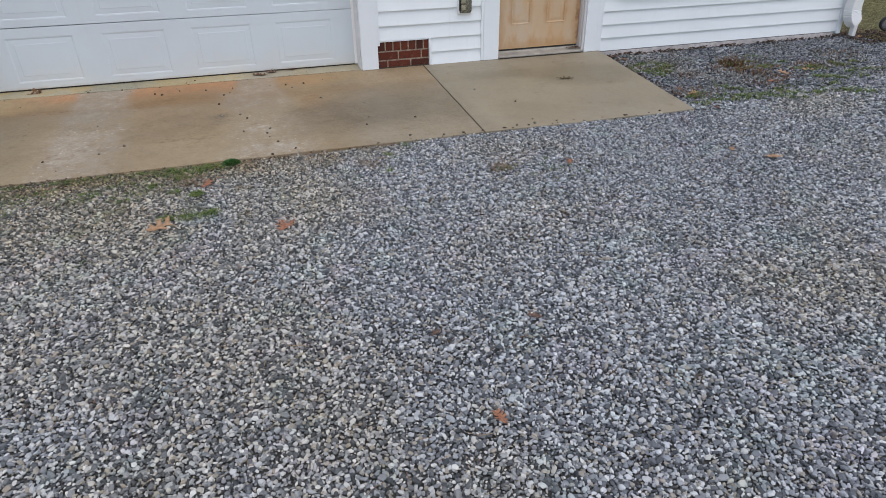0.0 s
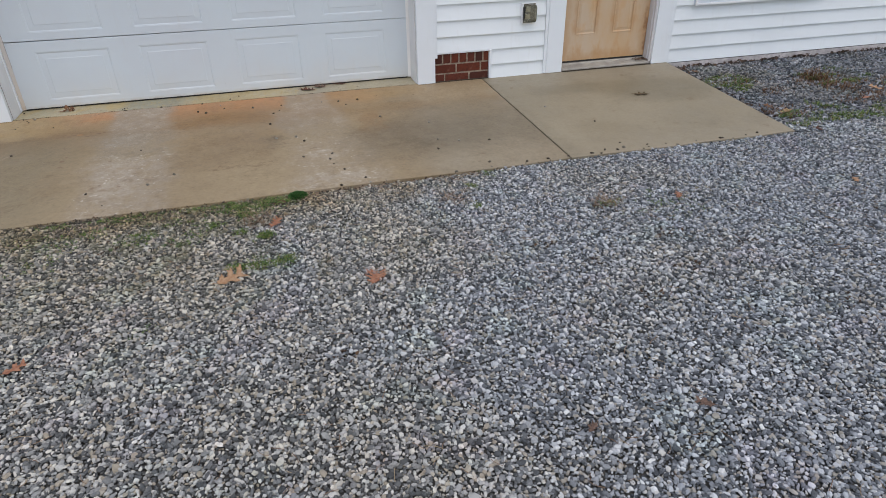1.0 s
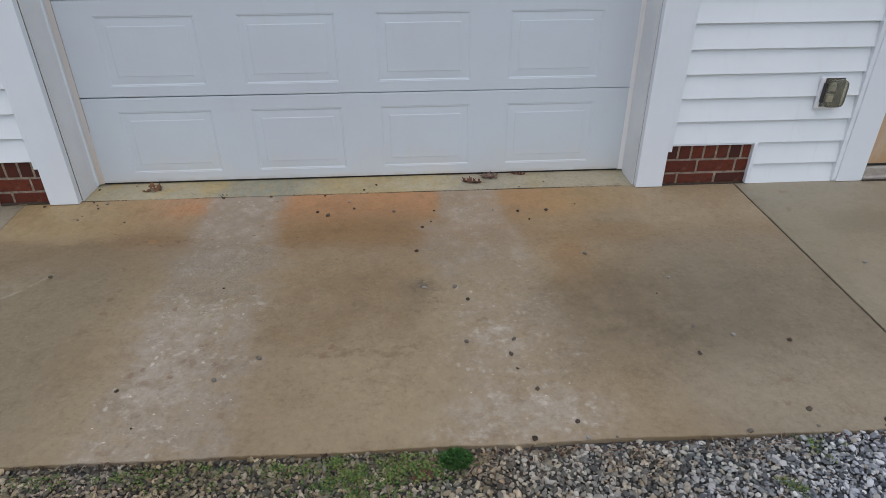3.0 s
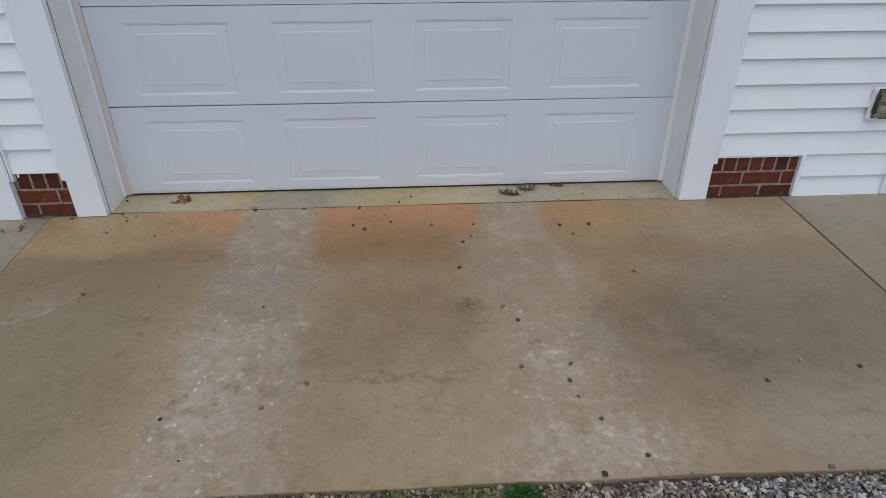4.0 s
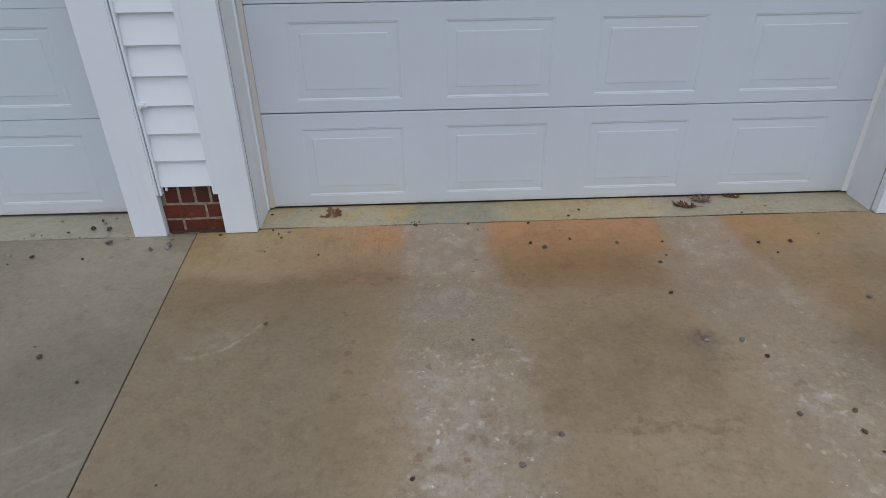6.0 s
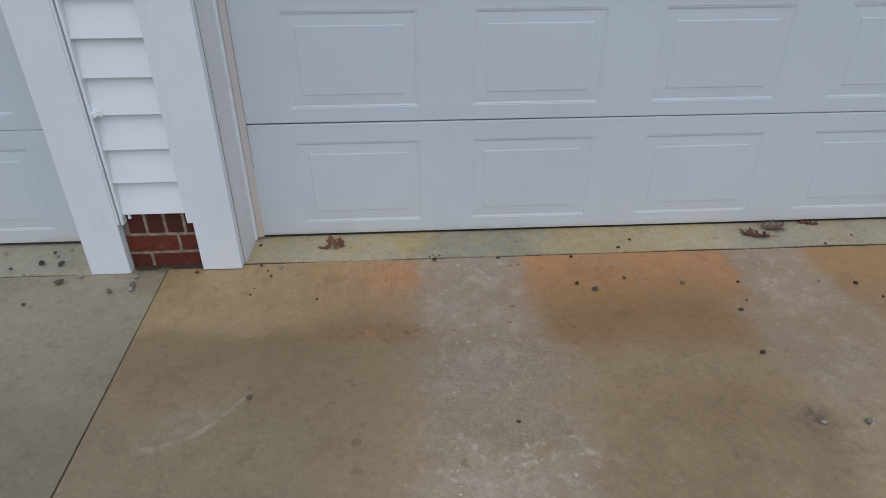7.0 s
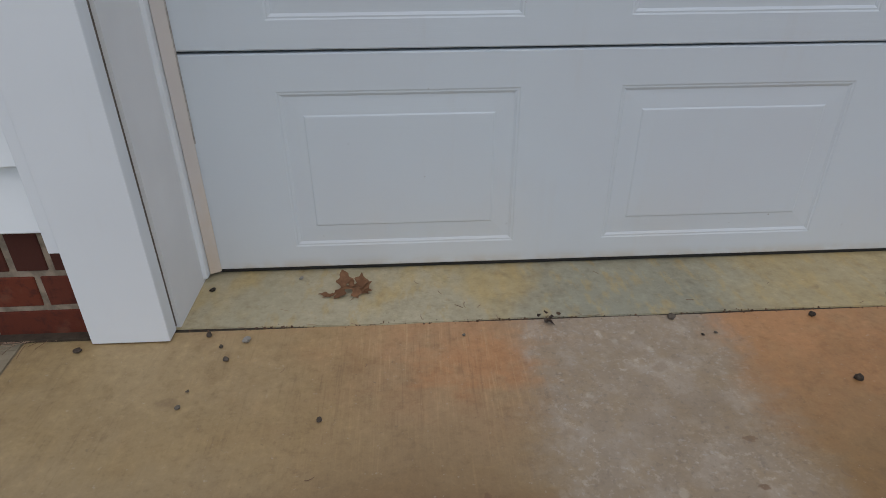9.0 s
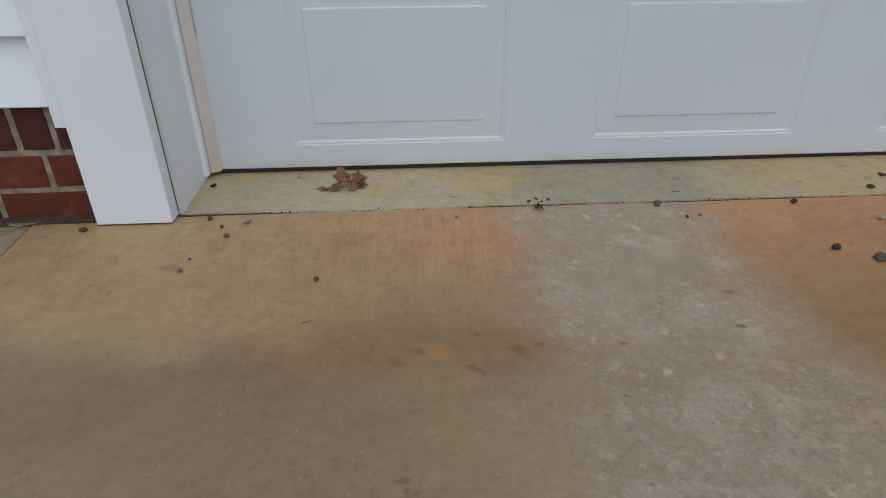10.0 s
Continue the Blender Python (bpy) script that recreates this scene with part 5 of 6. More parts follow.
def gravel_spots():
    rng = np.random.default_rng(7)
    out, far = [], []

    def fill(x0, x1, y0, y1, pitch, keep, out=out, grain=0.72):
        gx = np.arange(x0, x1, pitch)
        gy = np.arange(y0, y1, pitch * 0.9)
        X, Y = np.meshgrid(gx, gy)
        X = X + rng.uniform(-0.5, 0.5, X.shape) * pitch
        Y = Y + rng.uniform(-0.5, 0.5, Y.shape) * pitch
        X, Y = X.ravel(), Y.ravel()
        m = keep(X, Y)
        X, Y = X[m], Y[m]
        S = np.clip(rng.lognormal(0, 0.30, len(X)), 0.50, 1.75) * pitch * grain
        Z = np.array([gravel_z(a, b) for a, b in zip(X, Y)]) + rng.uniform(-0.50, 0.62, len(X)) * S
        out.append(np.stack([X, Y, Z, S], 1))

    edge = EDGE - 0.020

    def seen_drive(X, Y):
        return (X > -1.8) & (Y > 1.30 - 0.3126 * (X + 0.68)) & (Y > 0.60 + 0.879 * (X - 1.505))

    fill(-1.9, 2.4, 0.35, edge, 0.0100, seen_drive)
    fill(-1.9, 1.46, edge, EDGE + 0.04, 0.0105, lambda X, Y: Y < EDGE - 0.009 + 0.0105 * (1.46 - X))
    fill(1.46, 3.06, edge - 0.001, EDGE - 0.008, 0.0105, lambda X, Y: Y < EDGE - 0.010 - 0.0125 * (X - 1.46))
    fill(2.4, 4.3, 0.35, edge, 0.0104, seen_drive, far)
    fill(4.3, 6.2, 2.6, edge, 0.0122, seen_drive, far)
    fill(3.0, 6.25, edge, 5.365, 0.0130, lambda X, Y: (X > 3.078 + (Y - EDGE) * 0.094) & (X < 6.22), far)
    fill(-4.2, 5.6, -1.6, edge, 0.060, lambda X, Y: ~seen_drive(X, Y) & (X - 0.35 * Y < 4.3), far, 0.15)
    return np.concatenate(out), np.concatenate(far)


near_stones, far_stones = gravel_spots()
far_stones[:, 3] *= 1.12
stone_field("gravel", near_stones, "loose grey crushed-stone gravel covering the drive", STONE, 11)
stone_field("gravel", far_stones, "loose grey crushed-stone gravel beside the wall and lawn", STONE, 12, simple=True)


def joint_crumbs():
    rng = np.random.default_rng(3)
    k = 650
    x = np.concatenate([rng.uniform(-1.83, 0.96, k), rng.uniform(-5.2, -2.42, 160), rng.normal(-1.15, 0.05, 40)])
    y = np.where(x < -2.3, 5.3748, 5.4045) + rng.normal(0, 0.0032, len(x))
    s = np.clip(rng.lognormal(0, 0.45, len(x)), 0.4, 2.6) * 0.0013
    return np.stack([x, y, np.full(len(x), -0.0006) + s * 0.3, s], 1)


GRIT = plain("brown_grit", (0.115, 0.062, 0.036), 0.95, vary=0.5, scale=90)
stone_field("joint_crumbs", joint_crumbs(), "brown grit and crumbs caught along the concrete joint", GRIT, 4)


# ---- loose pebbles on the concrete ----
def pebble_mesh(seed):
    rng = random.Random(seed)
    bm = bmesh.new()
    bmesh.ops.create_icosphere(bm, subdivisions=2, radius=1)
    s = Vector((rng.uniform(0.9, 1.3), rng.uniform(0.7, 1.0), rng.uniform(0.5, 0.75)))
    for v in bm.verts:
        d = 1 + 0.42 * noise.noise(v.co * 1.1 + Vector((seed * 7.1, 0, 0))) + 0.16 * noise.noise(v.co * 3.1 + Vector((0, seed * 3.3, 0)))
        v.co = Vector((v.co.x * s.x, v.co.y * s.y, v.co.z * s.z)) * d
    me = bpy.data.meshes.new("pebble")
    bm.to_mesh(me)
    bm.free()
    me.materials.append(PEBBLE)
    return me


pebble_meshes = [pebble_mesh(i) for i in range(8)]


def pebble(x, y, size=0.0, pale=False):
    z = slab_z(y) if y < 5.39 else 0.001 + (y - 5.397) * 0.0175
    me = random.choice(pebble_meshes)
    size = size or 0.0075 * random.choice((0.6, 0.75, 0.9, 1.05, 1.2))
    ob = new("pebble", me.copy() if pale else me)
    if pale:
        ob.data.materials[0] = PALE_PEBBLE
    ob.location = (x, y, z + size * 0.45)
    ob.scale = (size,) * 3
    ob.rotation_euler = (random.uniform(-0.2, 0.2), random.uniform(-0.2, 0.2), random.uniform(0, 6.28))
    tagged(ob, "pale grey stone chip lying on the concrete" if pale else "small dark grey stone lying on the concrete", "pebble", "pebbles on the concrete")


NEAR_JOINT = ((-1.818, 5.535, 0.0066), (-1.785, 5.386, 0.0066), (-1.711, 5.366, 0.0080, True), (-1.754, 5.351, 0.0052), (-1.737, 5.317, 0.0048), (-2.010, 5.355, 0.0062), (-1.641, 5.570, 0.0050, True), (-1.150, 5.393, 0.005), (-0.908, 5.390, 0.0075), (-0.633, 5.382, 0.0065), (-0.652, 5.209, 0.0080), (-0.598, 5.171, 0.0095), (-0.476, 5.232, 0.0075), (-0.282, 5.190, 0.0085), (-0.085, 5.186, 0.0060), (-0.148, 5.029, 0.0070))
BY_DOOR = ((0.322, 5.155), (0.462, 5.157), (0.618, 5.212), (0.515, 5.480), (-0.375, 5.494, 0.0075), (-0.437, 5.438, 0.0075), (-1.555, 5.166, 0.0045), (-1.786, 5.205, 0.0050), (-1.781, 5.241, 0.0032), (-1.311, 5.360, 0.0035), (-0.504, 5.307, 0.0060, True), (-0.868, 5.336, 0.0032), (-0.841, 5.341, 0.0030), (0.202, 5.176, 0.0060, True), (0.364, 5.072, 0.0055), (-0.105, 5.081, 0.004), (0.373, 5.421, 0.005))
MID_SLAB = ((-0.180, 4.821, 0.0085), (0.549, 4.755, 0.0085), (-0.157, 4.546, 0.0080, True), (-0.036, 4.543, 0.0085), (0.009, 4.457, 0.0080), (-0.020, 4.208, 0.0075), (0.149, 4.211, 0.0075), (0.127, 4.132, 0.0090), (0.138, 4.060), (0.186, 3.963, 0.0080), (-0.737, 4.169, 0.0090), (-0.864, 4.070, 0.0085), (-1.163, 4.041, 0.006),
            (-1.684, 4.718, 0.0075), (0.815, 4.240, 0.008), (0.938, 4.184, 0.008, True), (0.776, 4.093, 0.0085), (1.122, 4.141, 0.0085), (1.007, 3.824, 0.0085), (0.841, 4.551, 0.007, True), (0.754, 4.447, 0.004), (0.280, 3.821, 0.008), (0.295, 3.758, 0.007, True), (1.200, 3.746), (-1.841, 4.056, 0.004), (-0.955, 4.592, 0.005), (-1.06, 3.88, 0.004))
SIDE_SLABS = ((1.716, 4.609, 0.008, True), (1.910, 4.243, 0.009), (1.350, 3.766, 0.0095), (1.733, 3.788, 0.009), (1.862, 3.788, 0.012), (1.880, 3.865, 0.006), (2.025, 3.791, 0.007), (2.200, 3.730), (2.600, 3.725), (-2.228, 4.457, 0.005), (-2.409, 4.583, 0.0095), (-2.451, 4.638, 0.004), (-2.538, 5.191), (-2.760, 5.219, 0.009), (-2.834, 5.170),
              (-2.606, 5.451, 0.012), (-2.532, 5.441, 0.0115), (-2.575, 5.505, 0.009, True), (-2.593, 5.524, 0.007), (-2.540, 5.544, 0.007, True), (-2.781, 5.529, 0.007, True), (-2.702, 5.418, 0.006), (-2.854, 5.406, 0.009, True), (-2.810, 5.398, 0.005), (-2.279, 5.250, 0.011), (-2.213, 5.286, 0.011), (-2.212, 5.260, 0.010, True), (-2.220, 5.337, 0.009, True), (-2.419, 5.352, 0.008, True), (-2.865, 5.239, 0.009, True), (-2.480, 5.317, 0.013))
EDGE_SPILL = [(random.uniform(0.1, 2.9), EDGE + random.uniform(0.004, 0.035)) for _ in range(20)]
for group in (NEAR_JOINT, BY_DOOR, MID_SLAB, SIDE_SLABS, EDGE_SPILL):
    for spot in group:
        pebble(*spot)


# ---- leaves ----
def oak_leaf(length, width, curl, fold, lobes, seed, material, label, m):
    """An oak leaf: a narrow blade with pointed lobes in pairs, curled along its length and folded across it."""
    rng = random.Random(seed)
    bm = bmesh.new()

    def shape(x, y):
        u, s = y / (width / 2), x / length
        return Vector((x, y, fold * y * y / width * 4 + curl * s * s * length * 4 * (0.4 + 0.6 * abs(u)) + 0.004 * math.sin(11 * s + 3 * u + seed) * abs(u)))

    def strip(points):
        """points: centre x, y, half width and the way across."""
        prev = None
        for cx, cy, w, ox, oy in points:
            row = [bm.verts.new(shape(cx + k * w * ox, cy + k * w * oy)) for k in (-1, -0.5, 0, 0.5, 1)]
            if prev:
                for k in range(4):
                    bm.faces.new((prev[k], prev[k + 1], row[k + 1], row[k]))
            prev = row

    pairs = max(2, int(round(lobes)))
    blade = 0.17 * width
    strip([((i / 14 - 0.5) * length, 0.0, blade * (0.35 + 0.65 * math.sin(math.pi * min(1, 0.15 + i / 14 * 0.85))) * (1 - (i / 14) ** 6) + 0.0004, 0.0, 1.0) for i in range(15)])
    for k in range(pairs):
        for side in (1, -1):
            s = 0.16 + 0.62 * k / max(1, pairs - 1) + rng.uniform(-0.03, 0.03)
            reach = width / 2 * (0.72, 1.0, 0.90, 0.70, 0.6)[min(k, 4)] * rng.uniform(0.9, 1.1)
            a = radians(rng.uniform(70, 82) - 8 * k)
            dx, dy = math.cos(a), math.sin(a) * side
            ln = reach / math.sin(a)
            w0 = length / pairs * 0.27
            pts = []
            for i in range(9):
                q = i / 8
                w = w0 * (0.80 + 0.75 * math.sin(math.pi * min(1.0, 0.25 + q * 0.75)) ** 1.5 * q) * (1 - q ** 3) + 0.0004
                bend = 0.10 * ln * q * q
                pts.append(((s - 0.5) * length + dx * ln * q + bend, dy * ln * q, w, -math.sin(a) * side, math.cos(a)))
            strip(pts)
            # a side point on the lobe
            b = a + radians(38)
            mx, my = (s - 0.5) * length + dx * ln * 0.55, dy * ln * 0.55
            strip([(mx + math.cos(b) * ln * 0.34 * q / 4, my + side * math.sin(b) * ln * 0.34 * q / 4, w0 * 0.55 * (1 - (q / 4) ** 2) + 0.0003, -math.sin(b) * side, math.cos(b)) for q in range(5)])
    # stalk
    a = shape(-0.5 * length, 0)
    stalk = bmesh.new()
    ring0, ring1 = [], []
    for k in range(5):
        an = 2 * math.pi * k / 5
        o = Vector((0, math.cos(an), math.sin(an))) * 0.0011
        ring0.append(stalk.verts.new(a + o))
        ring1.append(stalk.verts.new(a + o + Vector((-0.24 * length, 0.05 * length, 0.006))))
    for k in range(5):
        stalk.faces.new((ring0[k], ring0[(k + 1) % 5], ring1[(k + 1) % 5], ring1[k]))
    lift = m.to_3x3().inverted() @ Vector((0, 0, m.translation.z - min((m @ v.co).z for b in (bm, stalk) for v in b.verts)))
    for b in (bm, stalk):
        bmesh.ops.translate(b, verts=b.verts[:], vec=lift)
    ob = link("oak_leaf", bm, material, smooth=True)
    part("stalk", stalk, material, ob)
    thick = ob.modifiers.new("thickness", "SOLIDIFY")
    thick.thickness = 0.0006
    ob.matrix_world = m
    return tagged(ob, label, "leaf", "fallen oak leaves")


FLOOR_Z = 0.0045


def claw_leaf(m, label):
    """A dry oak leaf arched over its midrib, its long forked lobes curling up."""
    rng = random.Random(31)
    ob = tagged(new("oak_leaf", bpy.data.meshes.new("oak_leaf")), label, "leaf", "fallen oak leaves")
    bm = bmesh.new()
    n = 14

    def rib(s):
        return Vector(((s - 0.5) * 0.078, 0.010 * math.sin(3 * s), 0.004 + 0.017 * math.sin(math.pi * s) ** 1.3))

    # narrow arched body
    rows = []
    for i in range(n + 1):
        s = i / n
        w = 0.0065 * math.sin(math.pi * (0.10 + 0.86 * s)) + 0.0015
        p = rib(s)
        rows.append([bm.verts.new(p + Vector((0, u * w, -0.35 * abs(u) * w))) for u in (-1, -0.5, 0, 0.5, 1)])
    for A, B in zip(rows, rows[1:]):
        for k in range(4):
            bm.faces.new((A[k], A[k + 1], B[k + 1], B[k]))

    # lobes: start on the midrib, side, bearing, length, width, rise
    for s, side, bear, ln, wd, rise in ((0.42, 1, 96, 0.046, 0.026, 0.85), (0.56, 1, 48, 0.026, 0.016, 0.60), (0.80, 1, 60, 0.046, 0.026, 0.62), (0.92, 1, 24, 0.036, 0.020, 0.55), (0.99, 1, -12, 0.024, 0.014, 0.30),
                                       (0.06, 1, 168, 0.040, 0.013, 0.03), (0.34, -1, 128, 0.032, 0.020, -0.10), (0.70, -1, 70, 0.032, 0.020, -0.08), (0.88, -1, 40, 0.024, 0.014, 0.05)):
        a = radians(bear)
        d = Vector((math.cos(a), side * math.sin(a), 0))
        o = Vector((-d.y, d.x, 0))
        base, prev = rib(s), None
        for i in range(11):
            q = i / 10
            bend = q * q * 0.6 + q * 0.4
            c = base + d * ln * (q - 0.30 * max(rise, 0) * q * q) + Vector((0, 0, ln * rise * bend)) + o * 0.004 * math.sin(4 * q + s * 20)
            if rise < 0.2:
                c.z = max(c.z - 0.022 * q, 0.001)
            w = wd / 2 * (0.55 + 0.75 * math.sin(math.pi * min(1, q * 1.15)) ** 1.2) * (1 - q ** 5) * (1 + 0.30 * math.sin(13 * q + 9 * s)) + 0.0003
            cup = Vector((0, 0, 0.30 * w))
            row = [bm.verts.new(c - o * w + cup), bm.verts.new(c - o * w * 0.5 + cup * 0.25), bm.verts.new(c), bm.verts.new(c + o * w * 0.5 + cup * 0.25), bm.verts.new(c + o * w + cup)]
            if prev:
                for k in range(4):
                    bm.faces.new((prev[k], prev[k + 1], row[k + 1], row[k]))
            prev = row
    bmesh.ops.recalc_face_normals(bm, faces=bm.faces[:])
    for f in bm.faces:
        f.smooth = True
    bm.to_mesh(ob.data)
    bm.free()
    ob.data.materials.append(LEAF_BROWN)
    thick = ob.modifiers.new("thickness", "SOLIDIFY")
    thick.thickness = 0.0006
    ob.matrix_world = m
    stalk = bmesh.new()
    rings = []
    for i in range(5):
        p = rib(0) + Vector((-0.006 * i, -0.0015 * i, -0.0006 * i))
        rings.append([stalk.verts.new(p + Vector((0, math.cos(t), math.sin(t))) * 0.0010) for t in (0, 1.571, 3.142, 4.712)])
    for A, B in zip(rings, rings[1:]):
        for k in range(4):
            stalk.faces.new((A[k], A[(k + 1) % 4], B[(k + 1) % 4], B[k]))
    part("stalk", stalk, LEAF_BROWN, ob)
    return ob


claw_leaf(pose(-1.537, 5.506, FLOOR_Z - 0.001, 0, 0, 8) @ Matrix.Diagonal((0.84, 0.88, 0.64, 1)), "curled brown oak leaf on the garage sill")
oak_leaf(0.108, 0.070, 0.10, 0.22, 4.6, 2, LEAF_DARK, "flat dark red oak leaf on the garage sill", pose(0.132, 5.500, FLOOR_Z, 2, 0, 160))
oak_leaf(0.095, 0.066, 0.16, 0.30, 3.6, 3, LEAF_DULL, "crumpled dull brown oak leaf on the garage sill", pose(0.232, 5.552, FLOOR_Z, 5, 4, -8))
oak_leaf(0.080, 0.040, 0.10, 0.15, 3.6, 4, LEAF_DARK, "small dark oak leaf under the garage door", pose(0.400, 5.585, FLOOR_Z, 3, 0, -12))
oak_leaf(0.115, 0.075, 0.03, 0.06, 3.2, 5, LEAF_OLIVE, "olive-brown oak leaf on bare concrete", pose(2.525, 4.667, slab_z(4.667) + 0.001, 0, 3, 5))
GZ = 0.009
DRIVE_LEAVES = (
    (-0.430, 3.000, 24, 0.112, 0.112, LEAF_TAN, "pale tan oak leaf on the gravel", 6),
    (0.143, 2.835, 70, 0.100, 0.098, LEAF_RED, "russet oak leaf on the gravel", 7),
    (-0.224, 3.440, 60, 0.088, 0.060, LEAF_RED, "russet oak leaf beside the weeds", 8),
    (0.687, 1.405, 100, 0.062, 0.046, LEAF_RED, "crumpled russet leaf on the gravel", 9),
    (-1.128, 2.644, 30, 0.075, 0.055, LEAF_RED, "faded russet leaf on the gravel", 25),
    (2.955, 2.830, 10, 0.110, 0.085, LEAF_TAN, "pale tan oak leaf on the gravel", 10),
    (0.994, 1.842, 140, 0.055, 0.040, LEAF_DULL, "crumpled dull brown leaf on the gravel", 11),
    (0.609, 1.850, 40, 0.045, 0.030, LEAF_DULL, "small dull brown leaf on the gravel", 12),
    (2.813, 3.008, 60, 0.060, 0.040, LEAF_TAN, "small tan leaf on the gravel", 13),
    (1.783, 3.121, 60, 0.060, 0.045, LEAF_RED, "small russet leaf beside green weeds", 14),
    (-0.196, 3.655, 10, 0.060, 0.045, LEAF_DARK, "dark curled leaf among green weeds", 23))
SIDE_LEAVES = (
    (3.300, 4.060, 20, 0.110, 0.070, LEAF_TAN, "tan leaf against the concrete edge", 15),
    (3.270, 4.190, 80, 0.095, 0.060, LEAF_BROWN, "brown leaf against the concrete edge", 16),
    (3.235, 3.700, 80, 0.060, 0.050, LEAF_DARK, "dark curled leaf on the gravel", 17),
    (3.320, 5.280, 10, 0.110, 0.080, LEAF_DARK, "dark leaf in the corner of slab and wall", 18),
    (3.380, 5.180, 70, 0.090, 0.060, LEAF_BROWN, "brown leaf in the corner of slab and wall", 19),
    (4.100, 4.140, 35, 0.100, 0.070, LEAF_RED, "russet leaf among the weeds", 20),
    (4.390, 4.330, 95, 0.110, 0.070, LEAF_TAN, "tan leaf among the weeds", 21),
    (4.650, 4.350, 15, 0.110, 0.070, LEAF_TAN, "tan leaf among the weeds", 22),
    (6.200, 5.240, 20, 0.110, 0.060, LEAF_TAN, "pale leaf beside the downspout", 24))
for (lx, ly, rot, ln, wd, mat, lab, sd) in DRIVE_LEAVES + SIDE_LEAVES:
    oak_leaf(ln, wd, random.uniform(0.02, 0.06), random.uniform(0.03, 0.12), random.choice((3.0, 4.0, 4.0)), sd, mat, lab, pose(lx, ly, gravel_z(lx, ly) + GZ, random.uniform(-6, 6), random.uniform(-6, 6), rot))


# ---- weeds and grass ----
def blades(bm, x, y, z, count, height, spread, width, rng, droop=0.6):
    for _ in range(count):
        a, r = rng.uniform(0, 6.283), spread * math.sqrt(rng.random())
        bx, by = x + r * math.cos(a), y + r * math.sin(a)
        h, d = height * rng.uniform(0.5, 1.1), rng.uniform(0, 6.283)
        lean = h * droop * rng.uniform(0.4, 1.4)
        wx, wy = -math.sin(d) * width / 2, math.cos(d) * width / 2
        pts = [(0, 1.0), (0.5, 0.8), (1.0, 0.1)]
        prev = None
        for s, wf in pts:
            cx, cy = bx + math.cos(d) * lean * s * s, by + math.sin(d) * lean * s * s
            cz = z + h * (s - 0.35 * droop * s * s)
            pair = (bm.verts.new((cx - wx * wf, cy - wy * wf, cz)), bm.verts.new((cx + wx * wf, cy + wy * wf, cz)))
            if prev:
                bm.faces.new((prev[0], prev[1], pair[1], pair[0]))
            prev = pair


def tuft(name, x, y, count, height, spread, width, material, label, category, droop=0.6, group=""):
    rng = random.Random(int(x * 1000) + int(y * 777))
    bm = bmesh.new()
    blades(bm, 0, 0, 0, count, height, spread, width, rng, droop)
    ob = link(name, bm, material)
    ob.location = (x, y, gravel_z(x, y) + 0.002)
    return tagged(ob, label, category, group)


def dome_weed(x, y, radius, material, label):
    """A low round cushion of tiny leaves."""
    rng = random.Random(44)
    bm = bmesh.new()
    for _ in range(1500):
        a, q = rng.uniform(0, 6.283), math.sqrt(rng.random())
        px, py = radius * q * math.cos(a), radius * 0.72 * q * math.sin(a)
        pz = radius * 0.50 * math.sqrt(max(0.0, 1 - q * q)) * rng.uniform(0.35, 1.08) + 0.004
        up = Vector((px, py, pz + 0.01)).normalized()
        d = (up + Vector((rng.gauss(0, 0.6), rng.gauss(0, 0.6), rng.gauss(0, 0.4)))).normalized()
        o = d.cross(Vector((rng.gauss(0, 1), rng.gauss(0, 1), rng.gauss(0, 1)))).normalized() * rng.uniform(0.0018, 0.0030)
        p, ln = Vector((px, py, pz)), rng.uniform(0.006, 0.011)
        bm.faces.new([bm.verts.new(v) for v in (p, p + d * ln * 0.5 + o, p + d * ln, p + d * ln * 0.5 - o)])
    ob = link("weed_clump", bm, material)
    ob.location = (x, y, gravel_z(x, y) + 0.004)
    return tagged(ob, label, "weed")


dome_weed(-0.099, 3.706, 0.047, DEEP_BLADE, "dense dark green weed cushion at the concrete edge")
for x, y in ((0.662, 3.435), (-0.314, 3.500), (1.389, 3.150)):
    tuft("straw_tuft", x, y, 60, 0.080, 0.07, 0.0026, STRAW, "dry straw-coloured grass tuft in the gravel", "grass tuft", 1.5, "dry tufts")
tuft("dead_weed", 4.17, 4.70, 120, 0.11, 0.12, 0.006, RUST_WEED, "dead russet weed standing in the gravel", "weed", 0.8)
tuft("dead_weed", 4.15, 4.42, 120, 0.07, 0.14, 0.006, RUST_WEED, "dead russet weed standing in the gravel", "weed", 1.0)
tuft("weed_clump", 3.385, 4.72, 130, 0.045, 0.10, 0.005, GREEN_BLADE, "green weed clump in the gravel beside the wall", "weed", 0.9)


def leaflets(bm, x, y, z, count, spread, size, rng):
    """A rosette of small rounded leaves lying close to the ground."""
    for _ in range(count):
        a, r = rng.uniform(0, 6.283), spread * math.sqrt(rng.random())
        c = Vector((x + r * math.cos(a), y + r * math.sin(a), z + rng.uniform(0.001, 0.010)))
        up = Vector((rng.gauss(0, 0.45), rng.gauss(0, 0.45), 1)).normalized()
        d = up.cross(Vector((math.cos(a), math.sin(a), 0.2))).normalized()
        o = up.cross(d)
        ln, w = size * rng.uniform(0.6, 1.2), size * rng.uniform(0.35, 0.55)
        bm.faces.new([bm.verts.new(c + p) for p in (-d * ln * 0.5, -d * ln * 0.1 + o * w, d * ln * 0.35 + o * w * 0.7, d * ln * 0.55, d * ln * 0.35 - o * w * 0.7, -d * ln * 0.1 - o * w)])


